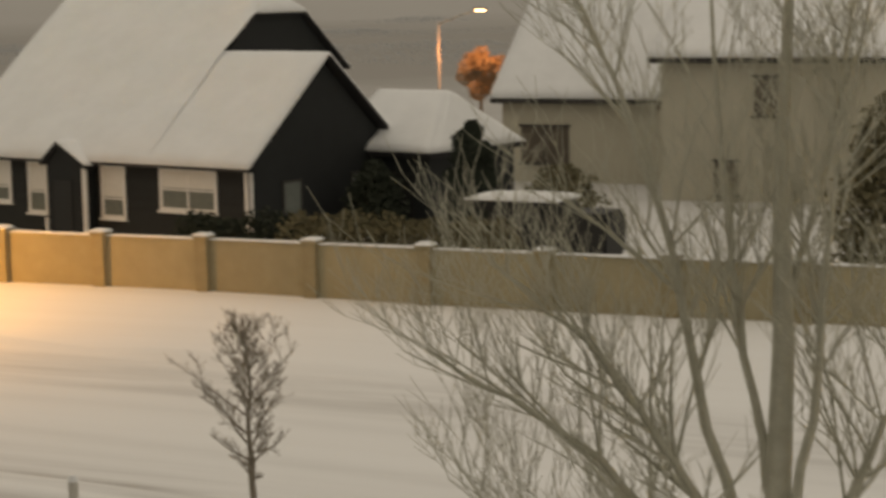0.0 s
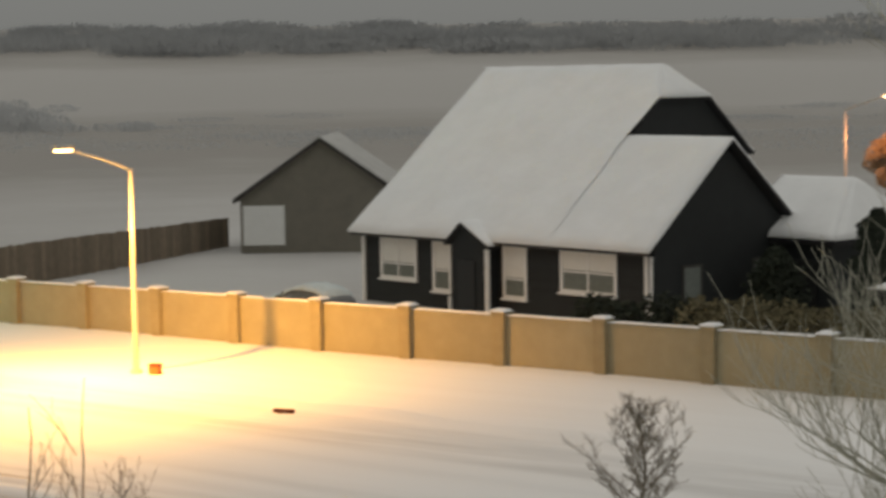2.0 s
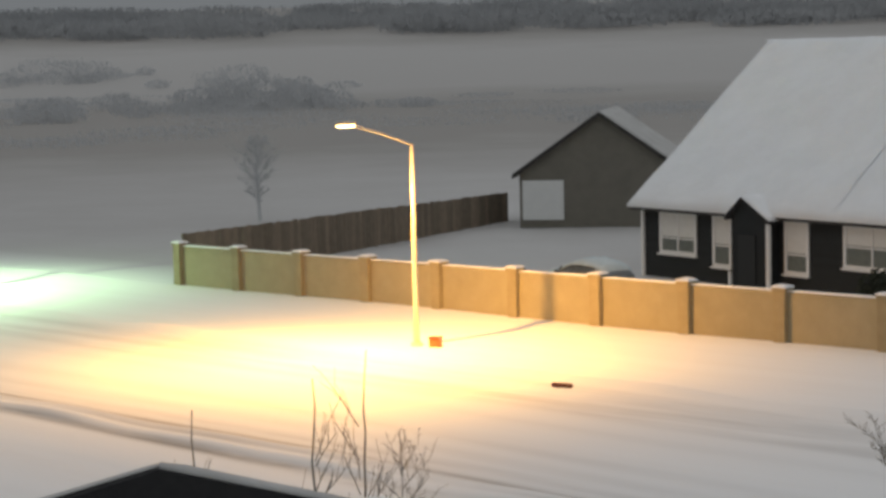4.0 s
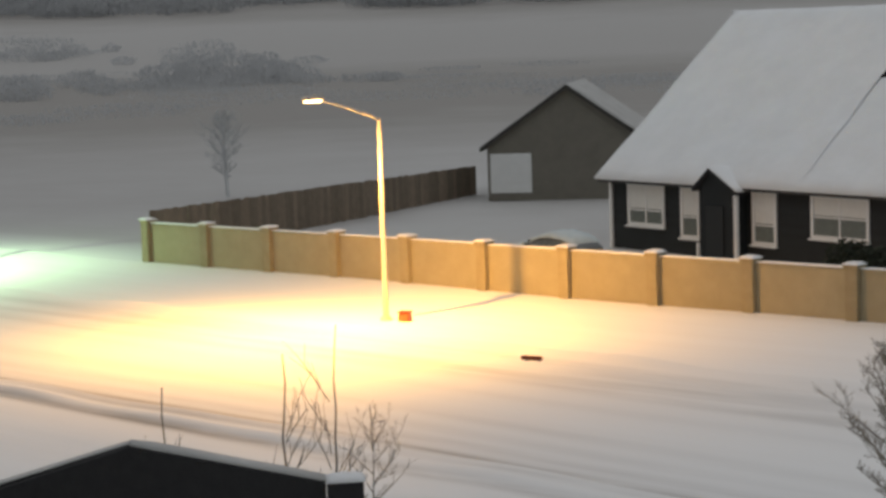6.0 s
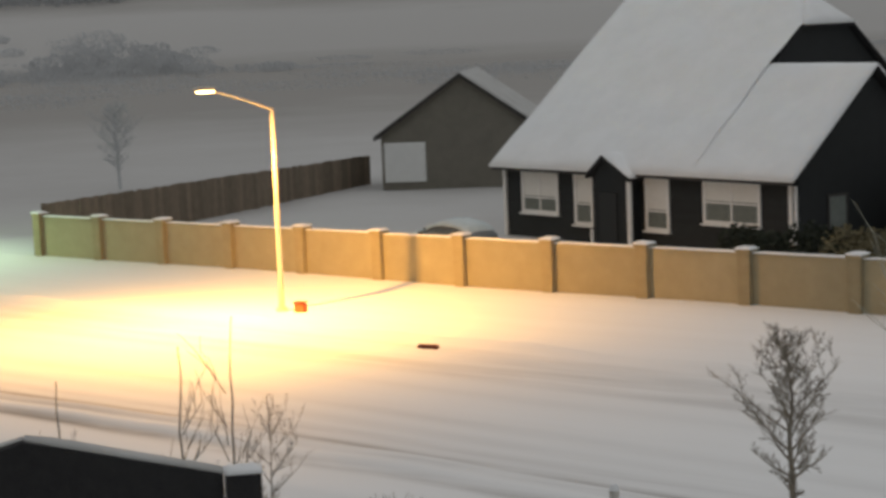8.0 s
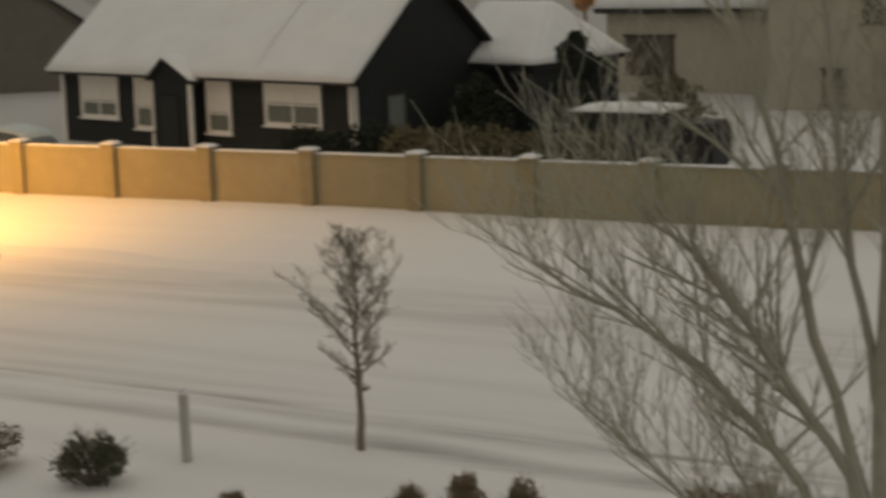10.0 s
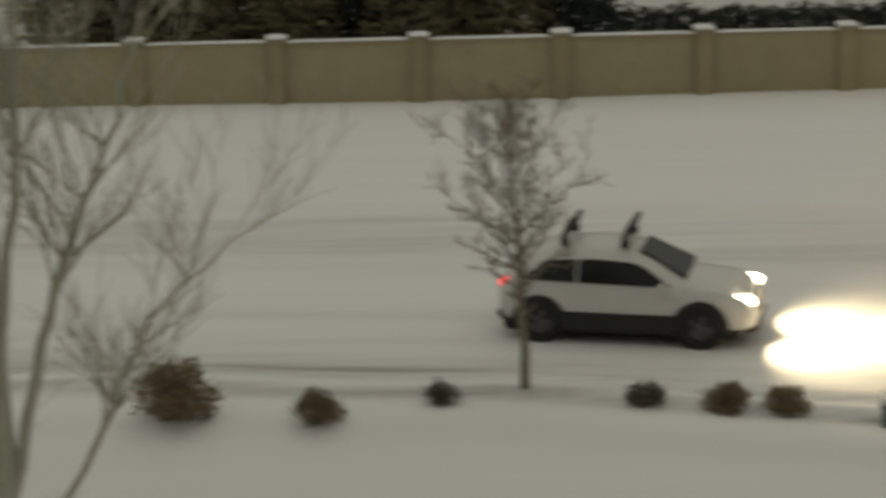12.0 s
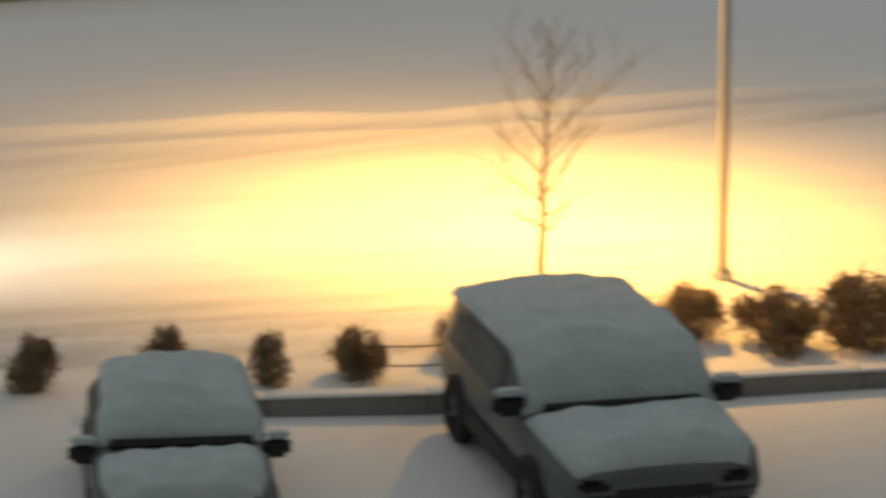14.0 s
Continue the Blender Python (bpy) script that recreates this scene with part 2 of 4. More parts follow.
def ground_z(x, y):
    x, y = np.asarray(x, float), np.asarray(y, float)
    far, near, berm = np.interp(x, *ROAD_FAR), np.interp(x, *ROAD_NEAR), np.interp(x, *BERM)
    r = np.hypot(x, y)
    z = 0.05 * np.sin(x * 0.31 + 1.3 * np.sin(y * 0.21)) * np.sin(y * 0.37 + 0.6)
    on_road = 1 / (1 + np.exp(-(y - near) * 4)) / (1 + np.exp((y - far) * 4))
    z = z * (1 - 0.85 * on_road)
    wob = 0.7 + 0.3 * np.sin(x * 0.9) * np.sin(x * 0.23 + 2)
    z = z + 0.26 * wob * np.exp(-((y - far) / 0.32) ** 2) + 0.11 * wob * np.exp(-((y - far + 1.5) / 0.25) ** 2)
    z = z + 0.16 * wob * np.exp(-((y - near - 0.05) / 0.3) ** 2) + 0.2 * wob * np.exp(-((y - near + 0.7) / 0.3) ** 2)
    for off in (2.0, 3.5, 6.4, 7.9):
        z = z - 0.012 * np.exp(-((y - near - off + 0.15 * np.sin(x * 0.13 + off)) / 0.22) ** 2)
    d = y - berm
    bank = np.where(d < 0, np.exp(-(d / 0.42) ** 2), np.exp(-(d / 1.3) ** 2))
    z = z + 0.4 * (0.85 + 0.15 * wob) * bank * np.interp(x, (-42, -25, 2, 9, 12), (0, 0.35, 0.5, 0.5, 0.0))
    z = z + 0.18 / (1 + np.exp(-(y - 50.2) * 2.2)) * (y < 51.4)
    z = z + np.interp(r, (0, 380, 520, 750, 1050, 1400, 4000), (0, 0, 2.0, 13, 33, 45, 60))
    return z


xs = np.unique(np.round(np.concatenate([np.arange(-100, 52, 0.5), np.arange(2, 36, 0.25), -np.geomspace(100.5, 4000, 45), np.geomspace(52, 4000, 45)]), 3))
ys = np.unique(np.round(np.concatenate([np.arange(6, 60, 0.2), np.geomspace(60, 4000, 60), -np.geomspace(6, 3000, 26) + 11.5]), 3))
gx, gy = np.meshgrid(xs, ys)
gz = ground_z(gx, gy)
nx = len(xs)
verts = np.stack([gx.ravel(), gy.ravel(), gz.ravel()], 1)
i0 = (np.arange(len(ys) - 1)[:, None] * nx + np.arange(nx - 1)[None]).ravel()
me = bpy.data.meshes.new("ground")
me.from_pydata(verts.tolist(), [], np.stack([i0, i0 + 1, i0 + nx + 1, i0 + nx], 1).tolist())
for p in me.polygons:
    p.use_smooth = True
# slush worn into the wheel tracks and thrown up along the road's edges
e_near, e_far = gy - np.interp(gx, *ROAD_NEAR), gy - np.interp(gx, *ROAD_FAR)
slush = np.zeros_like(gx)
for off, width, amount in ((0.5, 0.28, 1.0), (-1.15, 0.26, 1.0), (-0.1, 0.16, 0.6), (1.25, 0.3, 0.4), (2.2, 0.4, 0.2), (3.6, 0.45, 0.2), (6.4, 0.5, 0.12), (7.9, 0.55, 0.12)):
    slush += amount * np.exp(-((e_near - off + 0.15 * np.sin(gx * 0.13 + off)) / width) ** 2)
for off, width, amount in ((-0.9, 0.5, 0.25), (-2.6, 1.4, 0.4)):
    slush += amount * np.exp(-((e_far - off) / width) ** 2)
layer = me.attributes.new("slush", "FLOAT", "POINT")
layer.data.foreach_set("value", np.clip(slush, 0, 1).ravel().astype(np.float32))


def ground_material():
    m = bpy.data.materials.new("snow_ground")
    m.use_nodes = True
    nt = m.node_tree
    b = nt.nodes["Principled BSDF"]
    b.inputs["Roughness"].default_value = 0.7
    geo = nt.nodes.new("ShaderNodeNewGeometry")
    mapped = nt.nodes.new("ShaderNodeMapping")
    mapped.inputs["Scale"].default_value = (0.09, 1.1, 1.0)
    nt.links.new(geo.outputs["Position"], mapped.inputs[0])
    n1 = nt.nodes.new("ShaderNodeTexNoise")
    n1.inputs["Scale"].default_value, n1.inputs["Detail"].default_value, n1.inputs["Roughness"].default_value = 1.0, 7, 0.62
    nt.links.new(mapped.outputs[0], n1.inputs["Vector"])
    r1 = nt.nodes.new("ShaderNodeValToRGB")
    r1.color_ramp.elements[0].position, r1.color_ramp.elements[0].color = 0.3, (0.835, 0.835, 0.835, 1)
    r1.color_ramp.elements[1].position, r1.color_ramp.elements[1].color = 0.62, (0.86, 0.865, 0.87, 1)
    nt.links.new(n1.outputs["Fac"], r1.inputs[0])
    # dry brush of the far fields, plus darkening by distance as painted haze
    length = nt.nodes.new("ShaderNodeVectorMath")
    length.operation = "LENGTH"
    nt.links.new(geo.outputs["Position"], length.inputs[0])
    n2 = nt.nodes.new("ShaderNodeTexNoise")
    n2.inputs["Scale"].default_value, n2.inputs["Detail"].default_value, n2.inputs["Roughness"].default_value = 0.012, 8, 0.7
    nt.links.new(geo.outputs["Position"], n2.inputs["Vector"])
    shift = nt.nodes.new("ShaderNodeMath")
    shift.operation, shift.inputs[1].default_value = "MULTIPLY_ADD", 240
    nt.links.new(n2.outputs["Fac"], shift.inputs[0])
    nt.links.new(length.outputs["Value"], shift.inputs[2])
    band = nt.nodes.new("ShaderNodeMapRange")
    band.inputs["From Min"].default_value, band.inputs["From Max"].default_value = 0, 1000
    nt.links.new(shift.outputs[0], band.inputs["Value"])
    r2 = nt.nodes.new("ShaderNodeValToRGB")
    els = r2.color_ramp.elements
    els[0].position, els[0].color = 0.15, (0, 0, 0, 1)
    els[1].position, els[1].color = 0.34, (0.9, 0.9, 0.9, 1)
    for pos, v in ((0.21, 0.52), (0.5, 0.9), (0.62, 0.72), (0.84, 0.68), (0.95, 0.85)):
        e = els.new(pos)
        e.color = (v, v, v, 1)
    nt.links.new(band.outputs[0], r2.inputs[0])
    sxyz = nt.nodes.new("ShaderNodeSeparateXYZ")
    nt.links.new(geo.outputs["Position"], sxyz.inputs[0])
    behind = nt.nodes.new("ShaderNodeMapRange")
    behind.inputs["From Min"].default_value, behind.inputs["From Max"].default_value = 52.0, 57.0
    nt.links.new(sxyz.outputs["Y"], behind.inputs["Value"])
    brush_and_haze = nt.nodes.new("ShaderNodeMath")
    brush_and_haze.operation = "MULTIPLY"
    nt.links.new(r2.outputs[0], brush_and_haze.inputs[0])
    nt.links.new(behind.outputs[0], brush_and_haze.inputs[1])
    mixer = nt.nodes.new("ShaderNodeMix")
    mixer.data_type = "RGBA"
    nt.links.new(brush_and_haze.outputs[0], mixer.inputs[0])
    worn = nt.nodes.new("ShaderNodeAttribute")
    worn.attribute_name = "slush"
    patchy = nt.nodes.new("ShaderNodeMath")
    patchy.operation = "MULTIPLY"
    nt.links.new(worn.outputs["Fac"], patchy.inputs[0])
    r4 = nt.nodes.new("ShaderNodeMapRange")
    r4.inputs["From Min"].default_value, r4.inputs["From Max"].default_value = 0.35, 0.62
    nt.links.new(n1.outputs["Fac"], r4.inputs["Value"])
    nt.links.new(r4.outputs[0], patchy.inputs[1])
    dirty = nt.nodes.new("ShaderNodeMix")
    dirty.data_type = "RGBA"
    nt.links.new(patchy.outputs[0], dirty.inputs[0])
    nt.links.new(r1.outputs[0], dirty.inputs[6])
    dirty.inputs[7].default_value = (0.33, 0.31, 0.29, 1)
    nt.links.new(dirty.outputs[2], mixer.inputs[6])
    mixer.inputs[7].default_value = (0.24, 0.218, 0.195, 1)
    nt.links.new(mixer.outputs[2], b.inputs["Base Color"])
    n3 = nt.nodes.new("ShaderNodeTexNoise")
    n3.inputs["Scale"].default_value, n3.inputs["Detail"].default_value = 3.0, 6
    nt.links.new(geo.outputs["Position"], n3.inputs["Vector"])
    bp = nt.nodes.new("ShaderNodeBump")
    bp.inputs["Strength"].default_value, bp.inputs["Distance"].default_value = 0.2, 0.04
    nt.links.new(n3.outputs["Fac"], bp.inputs["Height"])
    nt.links.new(bp.outputs[0], b.inputs["Normal"])
    return m


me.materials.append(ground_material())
tagged(new("ground", me), "wide snow-covered ground with a ploughed road", "snow", kind="structure")


def gz_at(x, y):
    return float(ground_z(x, y))


# ---- the dark house behind the fence ----
def prism_at(points, vector):
    return prism(bmesh.new(), points, vector)


def sash_window(parent, x0, x1, z0, z1, y, split=0.5, mullions=1):
    """A white-framed window in a wall facing -y: frame, sill, panes with a blind in the upper part."""
    win = part("window", boxed(((x0 + x1) / 2, y + 0.02, (z0 + z1) / 2), (x1 - x0 - 0.1, 0.05, z1 - z0 - 0.1)), M_CURTAIN, parent, "white-framed window with a half-drawn blind")
    f = bmesh.new()
    t = 0.13
    for c, s in ((((x0 + x1) / 2, y, z1 - t / 2), (x1 - x0, 0.12, t)), (((x0 + x1) / 2, y, z0 + t / 2), (x1 - x0, 0.12, t)),
                 ((x0 + t / 2, y, (z0 + z1) / 2), (t, 0.12, z1 - z0 - 2 * t)), ((x1 - t / 2, y, (z0 + z1) / 2), (t, 0.12, z1 - z0 - 2 * t))):
        box(f, c, s)
    part("frame", f, M_WHITE, win)
    zm = z0 + (z1 - z0) * split
    part("meeting_rail", boxed(((x0 + x1) / 2, y - 0.01, zm), (x1 - x0 - 2 * t, 0.08, 0.06)), M_WHITE, win)
    part("blind", boxed(((x0 + x1) / 2, y + 0.0, (zm + z1) / 2), (x1 - x0 - 2 * t, 0.03, z1 - zm - t)), M_BLIND, win, "drawn pale blind")
    for k in range(mullions):
        xm = x0 + (x1 - x0) * (k + 1) / (mullions + 1)
        part("mullion", boxed((xm, y - 0.015, (z0 + z1) / 2), (0.07, 0.07, z1 - z0 - 2 * t)), M_WHITE, win)
    part("sill", boxed(((x0 + x1) / 2, y - 0.08, z0 - 0.03), (x1 - x0 + 0.1, 0.16, 0.06)), M_WHITE, win)
    return win


HOUSE = pose(-51.0, 64.2, 0, 0, 0, -11.5)
house = thing("house", HOUSE, "dark-sided house with a deep snow-covered roof and white windows", "house")
EAVE, RISE = 2.85, 0.85
LEN, MAIN = 16.2, 11.3
ridge_z = EAVE + RISE * 7.8
part("wall", prism_at([(0.35, 0.45, 0), (0.35, 11.6, 0), (0.35, 11.6, ridge_z - RISE * 4.1), (0.35, 9.1, ridge_z - 1.3), (0.35, 6.5, ridge_z - 1.3), (0.35, 0.45, EAVE + 0.1)], (MAIN - 0.6, 0, 0)), M_SIDING, house)
part("wall", prism_at([(MAIN - 0.25, 0.45, 0), (MAIN - 0.25, 8.8, 0), (MAIN - 0.25, 8.8, EAVE + 0.1), (MAIN - 0.25, 4.6, EAVE + RISE * 4.6 - 0.25), (MAIN - 0.25, 0.45, EAVE + 0.1)], (LEN - MAIN - 0.1, 0, 0)), M_SIDING, house)
for k in range(15):  # lap boards of the front wall
    part("board", prism_at([(0.32, 0.45, 0.1 + k * 0.19), (0.32, 0.415, 0.1 + k * 0.19), (0.32, 0.44, 0.285 + k * 0.19), (0.32, 0.45, 0.285 + k * 0.19)], (LEN - 0.45, 0, 0)), M_SIDING, house)
roof = bmesh.new()
th = 0.11
prism(roof, [(0, 0, EAVE), (0, 7.8, ridge_z), (0, 12, ridge_z - RISE * 4.2), (0, 12, ridge_z - RISE * 4.2 - th), (0, 7.8, ridge_z - th), (0, 0, EAVE - th)], (MAIN - 1.2, 0, 0))
prism(roof, [(MAIN - 1.2, 0, EAVE), (MAIN, 0, EAVE), (MAIN, 6.3, EAVE + RISE * 6.3), (MAIN - 1.2, 7.8, ridge_z)], (0, 0, -th))
prism(roof, [(MAIN - 1.2, 7.8, ridge_z), (MAIN, 6.3, EAVE + RISE * 6.3), (MAIN, 9.3, EAVE + RISE * 6.3)], (0, 0, -th))
prism(roof, [(MAIN - 1.2, 7.8, ridge_z), (MAIN, 9.3, EAVE + RISE * 6.3), (MAIN, 12, ridge_z - RISE * 4.2), (MAIN - 1.2, 12, ridge_z - RISE * 4.2)], (0, 0, -th))
part("roof", roof, M_SHINGLE, house, "dark shingle roof under snow")
lower = bmesh.new()
lz = EAVE + RISE * 4.6
prism(lower, [(MAIN, 0, EAVE), (MAIN, 4.6, lz), (MAIN, 9.2, EAVE), (MAIN, 9.2, EAVE - th), (MAIN, 4.6, lz - th), (MAIN, 0, EAVE - th)], (LEN - MAIN, 0, 0))
part("roof", lower, M_SHINGLE, house, "lower dark roof under snow")
for corners, thick, seed, div, sides in (
        ([(-0.14, -0.06, EAVE), (MAIN - 1.2, -0.06, EAVE), (MAIN - 1.2, 7.85, ridge_z), (0.05, 7.85, ridge_z)], 0.26, 1, 24, "b"),
        ([(MAIN - 1.2, -0.06, EAVE), (MAIN + 0.03, -0.06, EAVE), (MAIN + 0.03, 6.3, EAVE + RISE * 6.3), (MAIN - 1.2, 7.85, ridge_z)], 0.26, 1, 24, "ab"),
        ([(MAIN - 1.3, 7.8, ridge_z + 0.02), (MAIN + 0.05, 6.25, EAVE + RISE * 6.3), (MAIN + 0.05, 9.3, EAVE + RISE * 6.3), (MAIN - 1.3, 7.9, ridge_z + 0.02)], 0.2, 1, 10, ""),
        ([(-0.1, 7.75, ridge_z), (MAIN - 1.2, 7.75, ridge_z), (MAIN + 0.05, 12.05, ridge_z - RISE * 4.25), (-0.1, 12.05, ridge_z - RISE * 4.25)], 0.26, 2, 16, ""),
        ([(MAIN - 0.2, -0.06, EAVE), (LEN + 0.05, -0.06, EAVE), (LEN + 0.05, 4.65, lz), (MAIN - 0.2, 4.65, lz)], 0.24, 1, 24, "a")):
    part("roof_snow", snow_slab(bmesh.new(), corners, thick, seed, div, sides), M_SNOW, house, "thick layer of fresh snow", True)
part("roof_snow", snow_slab(bmesh.new(), [(MAIN - 0.2, 4.55, lz), (LEN + 0.05, 4.55, lz), (LEN + 0.05, 9.25, EAVE), (MAIN - 0.2, 9.25, EAVE)], 0.2, 4, 12), M_SNOW, house, "thin snow on the back slope", True)
part("gutter", boxed((LEN / 2, -0.02, EAVE - 0.06), (LEN, 0.09, 0.08)), M_EAVE, house)
for x in (0.3, LEN - 0.45):
    part("corner_board", boxed((x, 0.38, 1.35), (0.16, 0.1, 2.7)), M_WHITE, house)
sash_window(house, 1.33, 3.53, 1.03, 2.8, 0.42, 0.36)
sash_window(house, 4.48, 5.56, 0.7, 2.8, 0.42, 0.4, 0)
sash_window(house, 8.45, 9.73, 0.7, 2.8, 0.42, 0.36, 0)
sash_window(house, 11.48, 14.3, 1.14, 2.76, 0.42, 0.49)
# small gabled porch
part("porch_wall", prism_at([(6.22, -0.2, 0), (8.1, -0.2, 0), (8.1, -0.2, 2.78), (6.84, -0.2, 3.5), (6.22, -0.2, 2.9)], (0, 0.6, 0)), M_SIDING, house)
part("porch_roof", prism_at([(5.98, -0.4, 2.8), (6.9, -0.4, 3.58), (8.4, -0.4, 2.72), (8.4, -0.4, 2.6), (6.9, -0.4, 3.45), (5.98, -0.4, 2.66)], (0, 2.2, 0)), M_SHINGLE, house)
part("porch_snow", snow_slab(bmesh.new(), [(6.9, -0.42, 3.6), (8.46, -0.42, 2.72), (8.46, 1.2, 2.72), (6.9, 1.6, 3.6)], 0.13, 5, 8), M_SNOW, house, "", True)
part("porch_snow", snow_slab(bmesh.new(), [(5.92, -0.3, 2.8), (6.9, -0.3, 3.6), (6.9, 1.6, 3.6), (5.92, 1.0, 2.8)], 0.07, 6, 8), M_SNOW, house, "", True)
part("porch_door", boxed((7.05, -0.22, 1.1), (0.95, 0.06, 2.05)), M_PLASTIC, house, "dark front door in shade")
part("porch_post", boxed((8.24, -0.24, 1.3), (0.16, 0.14, 2.6), 0, 0.01), M_WHITE, house, "white porch post")
part("porch_post", boxed((6.1, -0.2, 0.33), (0.12, 0.12, 0.66), 0, 0.01), M_WHITE, house, "short white post under the window")
part("downpipe", tube(bmesh.new(), (LEN - 0.2, 0.34, 0), (LEN - 0.2, 0.34, 2.7), 0.055, 0.055), M_WHITE, house)
for yw, zw in ((2.2, 1.0), (6.2, 1.0)):
    gw = part("window", boxed((LEN - 0.34, yw + 0.5, zw + 0.6), (0.06, 1.0, 1.2)), M_CURTAIN, house, "dim gable window")
    for dy, dz, sy, sz in ((0.5, 1.2, 1.1, 0.08), (0.5, 0.0, 1.1, 0.08), (0.0, 0.6, 0.08, 1.12), (1.0, 0.6, 0.08, 1.12)):
        part("frame", boxed((LEN - 0.32, yw + dy, zw + dz), (0.08, sy, sz)), M_EAVE, gw)

# back wing with a low snowy roof
wing = thing("garage_wing", pose(-35.6, 68.4, 0, 0, 0, -11.5), "low dark wing with a snowy roof beside the house", "garage")
part("wall", boxed((2.15, 3.15, 1.4), (4.3, 5.7, 2.8)), M_SIDING, wing)
hip = bmesh.new()
prism(hip, [(-0.2, 0, 2.95), (4.6, 0, 2.95), (3.2, 3.15, 5.05), (-0.2, 3.15, 5.05)], (0, 0, -0.2))
prism(hip, [(4.6, 0, 2.95), (4.6, 6.3, 2.95), (3.2, 3.15, 5.05)], (0, 0, -0.2))
prism(hip, [(-0.2, 6.3, 2.95), (4.6, 6.3, 2.95), (3.2, 3.15, 5.05), (-0.2, 3.15, 5.05)], (0, 0, -0.2))
part("roof", hip, M_SHINGLE, wing)
part("roof_snow", snow_slab(bmesh.new(), [(-0.25, -0.05, 2.95), (4.65, -0.05, 2.95), (3.2, 3.2, 5.07), (-0.25, 3.2, 5.07)], 0.2, 7, 12), M_SNOW, wing, "", True)
part("roof_snow", snow_slab(bmesh.new(), [(4.65, -0.05, 2.95), (4.65, 6.35, 2.95), (3.15, 3.2, 5.07), (3.15, 3.1, 5.07)], 0.18, 8, 10), M_SNOW, wing, "", True)
part("garage_door", boxed((2.1, 0.28, 1.1), (3.0, 0.06, 2.1)), M_PLASTIC, wing, "dark garage door")

# grey outbuilding with a pale door
shed = thing("outbuilding", pose(-70.4, 79.2, 0, 0, 0, 33), "grey-brown gabled outbuilding with a pale garage door", "shed")
SW = 8.6
part("wall", prism_at([(0, 0, 0), (SW, 0, 0), (SW, 0, 3.0), (SW / 2, 0, 5.95), (0, 0, 3.0)], (0, 9, 0)), M_GREY_SIDING, shed)
part("roof", prism_at([(-0.35, -0.35, 2.8), (SW / 2, -0.35, 6.05), (SW + 0.35, -0.35, 2.8), (SW + 0.35, -0.35, 2.62), (SW / 2, -0.35, 5.87), (-0.35, -0.35, 2.62)], (0, 9.7, 0)), M_EAVE, shed)
for q in (((-0.4, -0.3, 2.8), (SW / 2, -0.3, 6.07)), ((SW + 0.4, -0.3, 2.8), (SW / 2, -0.3, 6.07))):
    a, b = q
    part("roof_snow", snow_slab(bmesh.new(), [a, b, (b[0], 9.3, b[2]), (a[0], 9.3, a[2])], 0.08, 8, 10), M_THIN_SNOW, shed, "", True)
part("garage_door", boxed((1.25, -0.03, 1.45), (2.2, 0.06, 2.1)), M_DOOR_PALE, shed, "pale roller door")
for k in range(4):
    part("door_panel", boxed((1.25, -0.07, 0.68 + k * 0.51), (2.12, 0.03, 0.46)), M_DOOR_PALE, shed)

# ---- houses further off ----
def plain_house(name, m, w, d, eave, rise, wall, label, windows=(), snow_t=0.22):
    h = thing(name, m, label, "house")
    part("wall", prism_at([(0, 0, 0), (0, d, 0), (0, d, eave), (0, d / 2, eave + rise), (0, 0, eave)], (w, 0, 0)), wall, h)
    part("roof", prism_at([(-0.4, -0.45, eave - 0.1), (-0.4, d / 2, eave + rise + 0.1), (-0.4, d + 0.45, eave - 0.1), (-0.4, d + 0.45, eave - 0.32), (-0.4, d / 2, eave + rise - 0.12), (-0.4, -0.45, eave - 0.32)], (w + 0.8, 0, 0)), M_EAVE, h, "dark-edged roof")
    part("roof_snow", snow_slab(bmesh.new(), [(-0.45, -0.48, eave - 0.1), (w + 0.45, -0.48, eave - 0.1), (w + 0.45, d / 2 + 0.05, eave + rise + 0.12), (-0.45, d / 2 + 0.05, eave + rise + 0.12)], snow_t, 9, 16), M_SNOW, h, "", True)
    part("fascia", boxed((w / 2, -0.5, eave - 0.2), (w + 0.8, 0.06, 0.2)), M_EAVE, h)
    for x0, x1, z0, z1 in windows:
        win = part("window", boxed(((x0 + x1) / 2, -0.02, (z0 + z1) / 2), (x1 - x0, 0.08, z1 - z0)), M_DIM, h, "dim unlit window")
        part("frame", boxed(((x0 + x1) / 2, -0.04, z1 + 0.04), (x1 - x0 + 0.2, 0.12, 0.1)), M_EAVE, win)
        part("sill", boxed(((x0 + x1) / 2, -0.06, z0 - 0.04), (x1 - x0 + 0.2, 0.16, 0.08)), M_EAVE, win)
        part("mullion", boxed(((x0 + x1) / 2, -0.07, (z0 + z1) / 2), (0.06, 0.04, z1 - z0)), M_EAVE, win)
    return h


plain_house("beige_house", pose(-35.9, 86, 0, 0, 0, 0), 9.5, 9.5, 4.0, 4.2, M_BEIGE, "beige single-storey house with a snowy roof", [(0.95, 3.3, 0.9, 2.6)])
plain_house("beige_house", pose(-26.2, 80, 0, 0, 0, 0), 15.0, 11, 6.1, 3.6, M_BEIGE, "tall beige house with a snowy roof and a dark eave", [(4.0, 5.0, 3.6, 5.2), (2.3, 3.3, 0.3, 1.7), (10.2, 11.4, 3.4, 5.0)])
plain_house("far_house", pose(-16, 108, 0, 0, 0, -5), 18.0, 11, 5.2, 3.6, M_BEIGE, "pale far house with a snowy roof", [(3, 4.4, 2.5, 4)])
plain_house("far_house", pose(6, 92, 0, 0, 0, -8), 17.0, 11, 5.4, 3.6, M_BEIGE, "pale far house with a snowy roof", [(3, 4.4, 2.5, 4), (9, 10.4, 2.5, 4)])

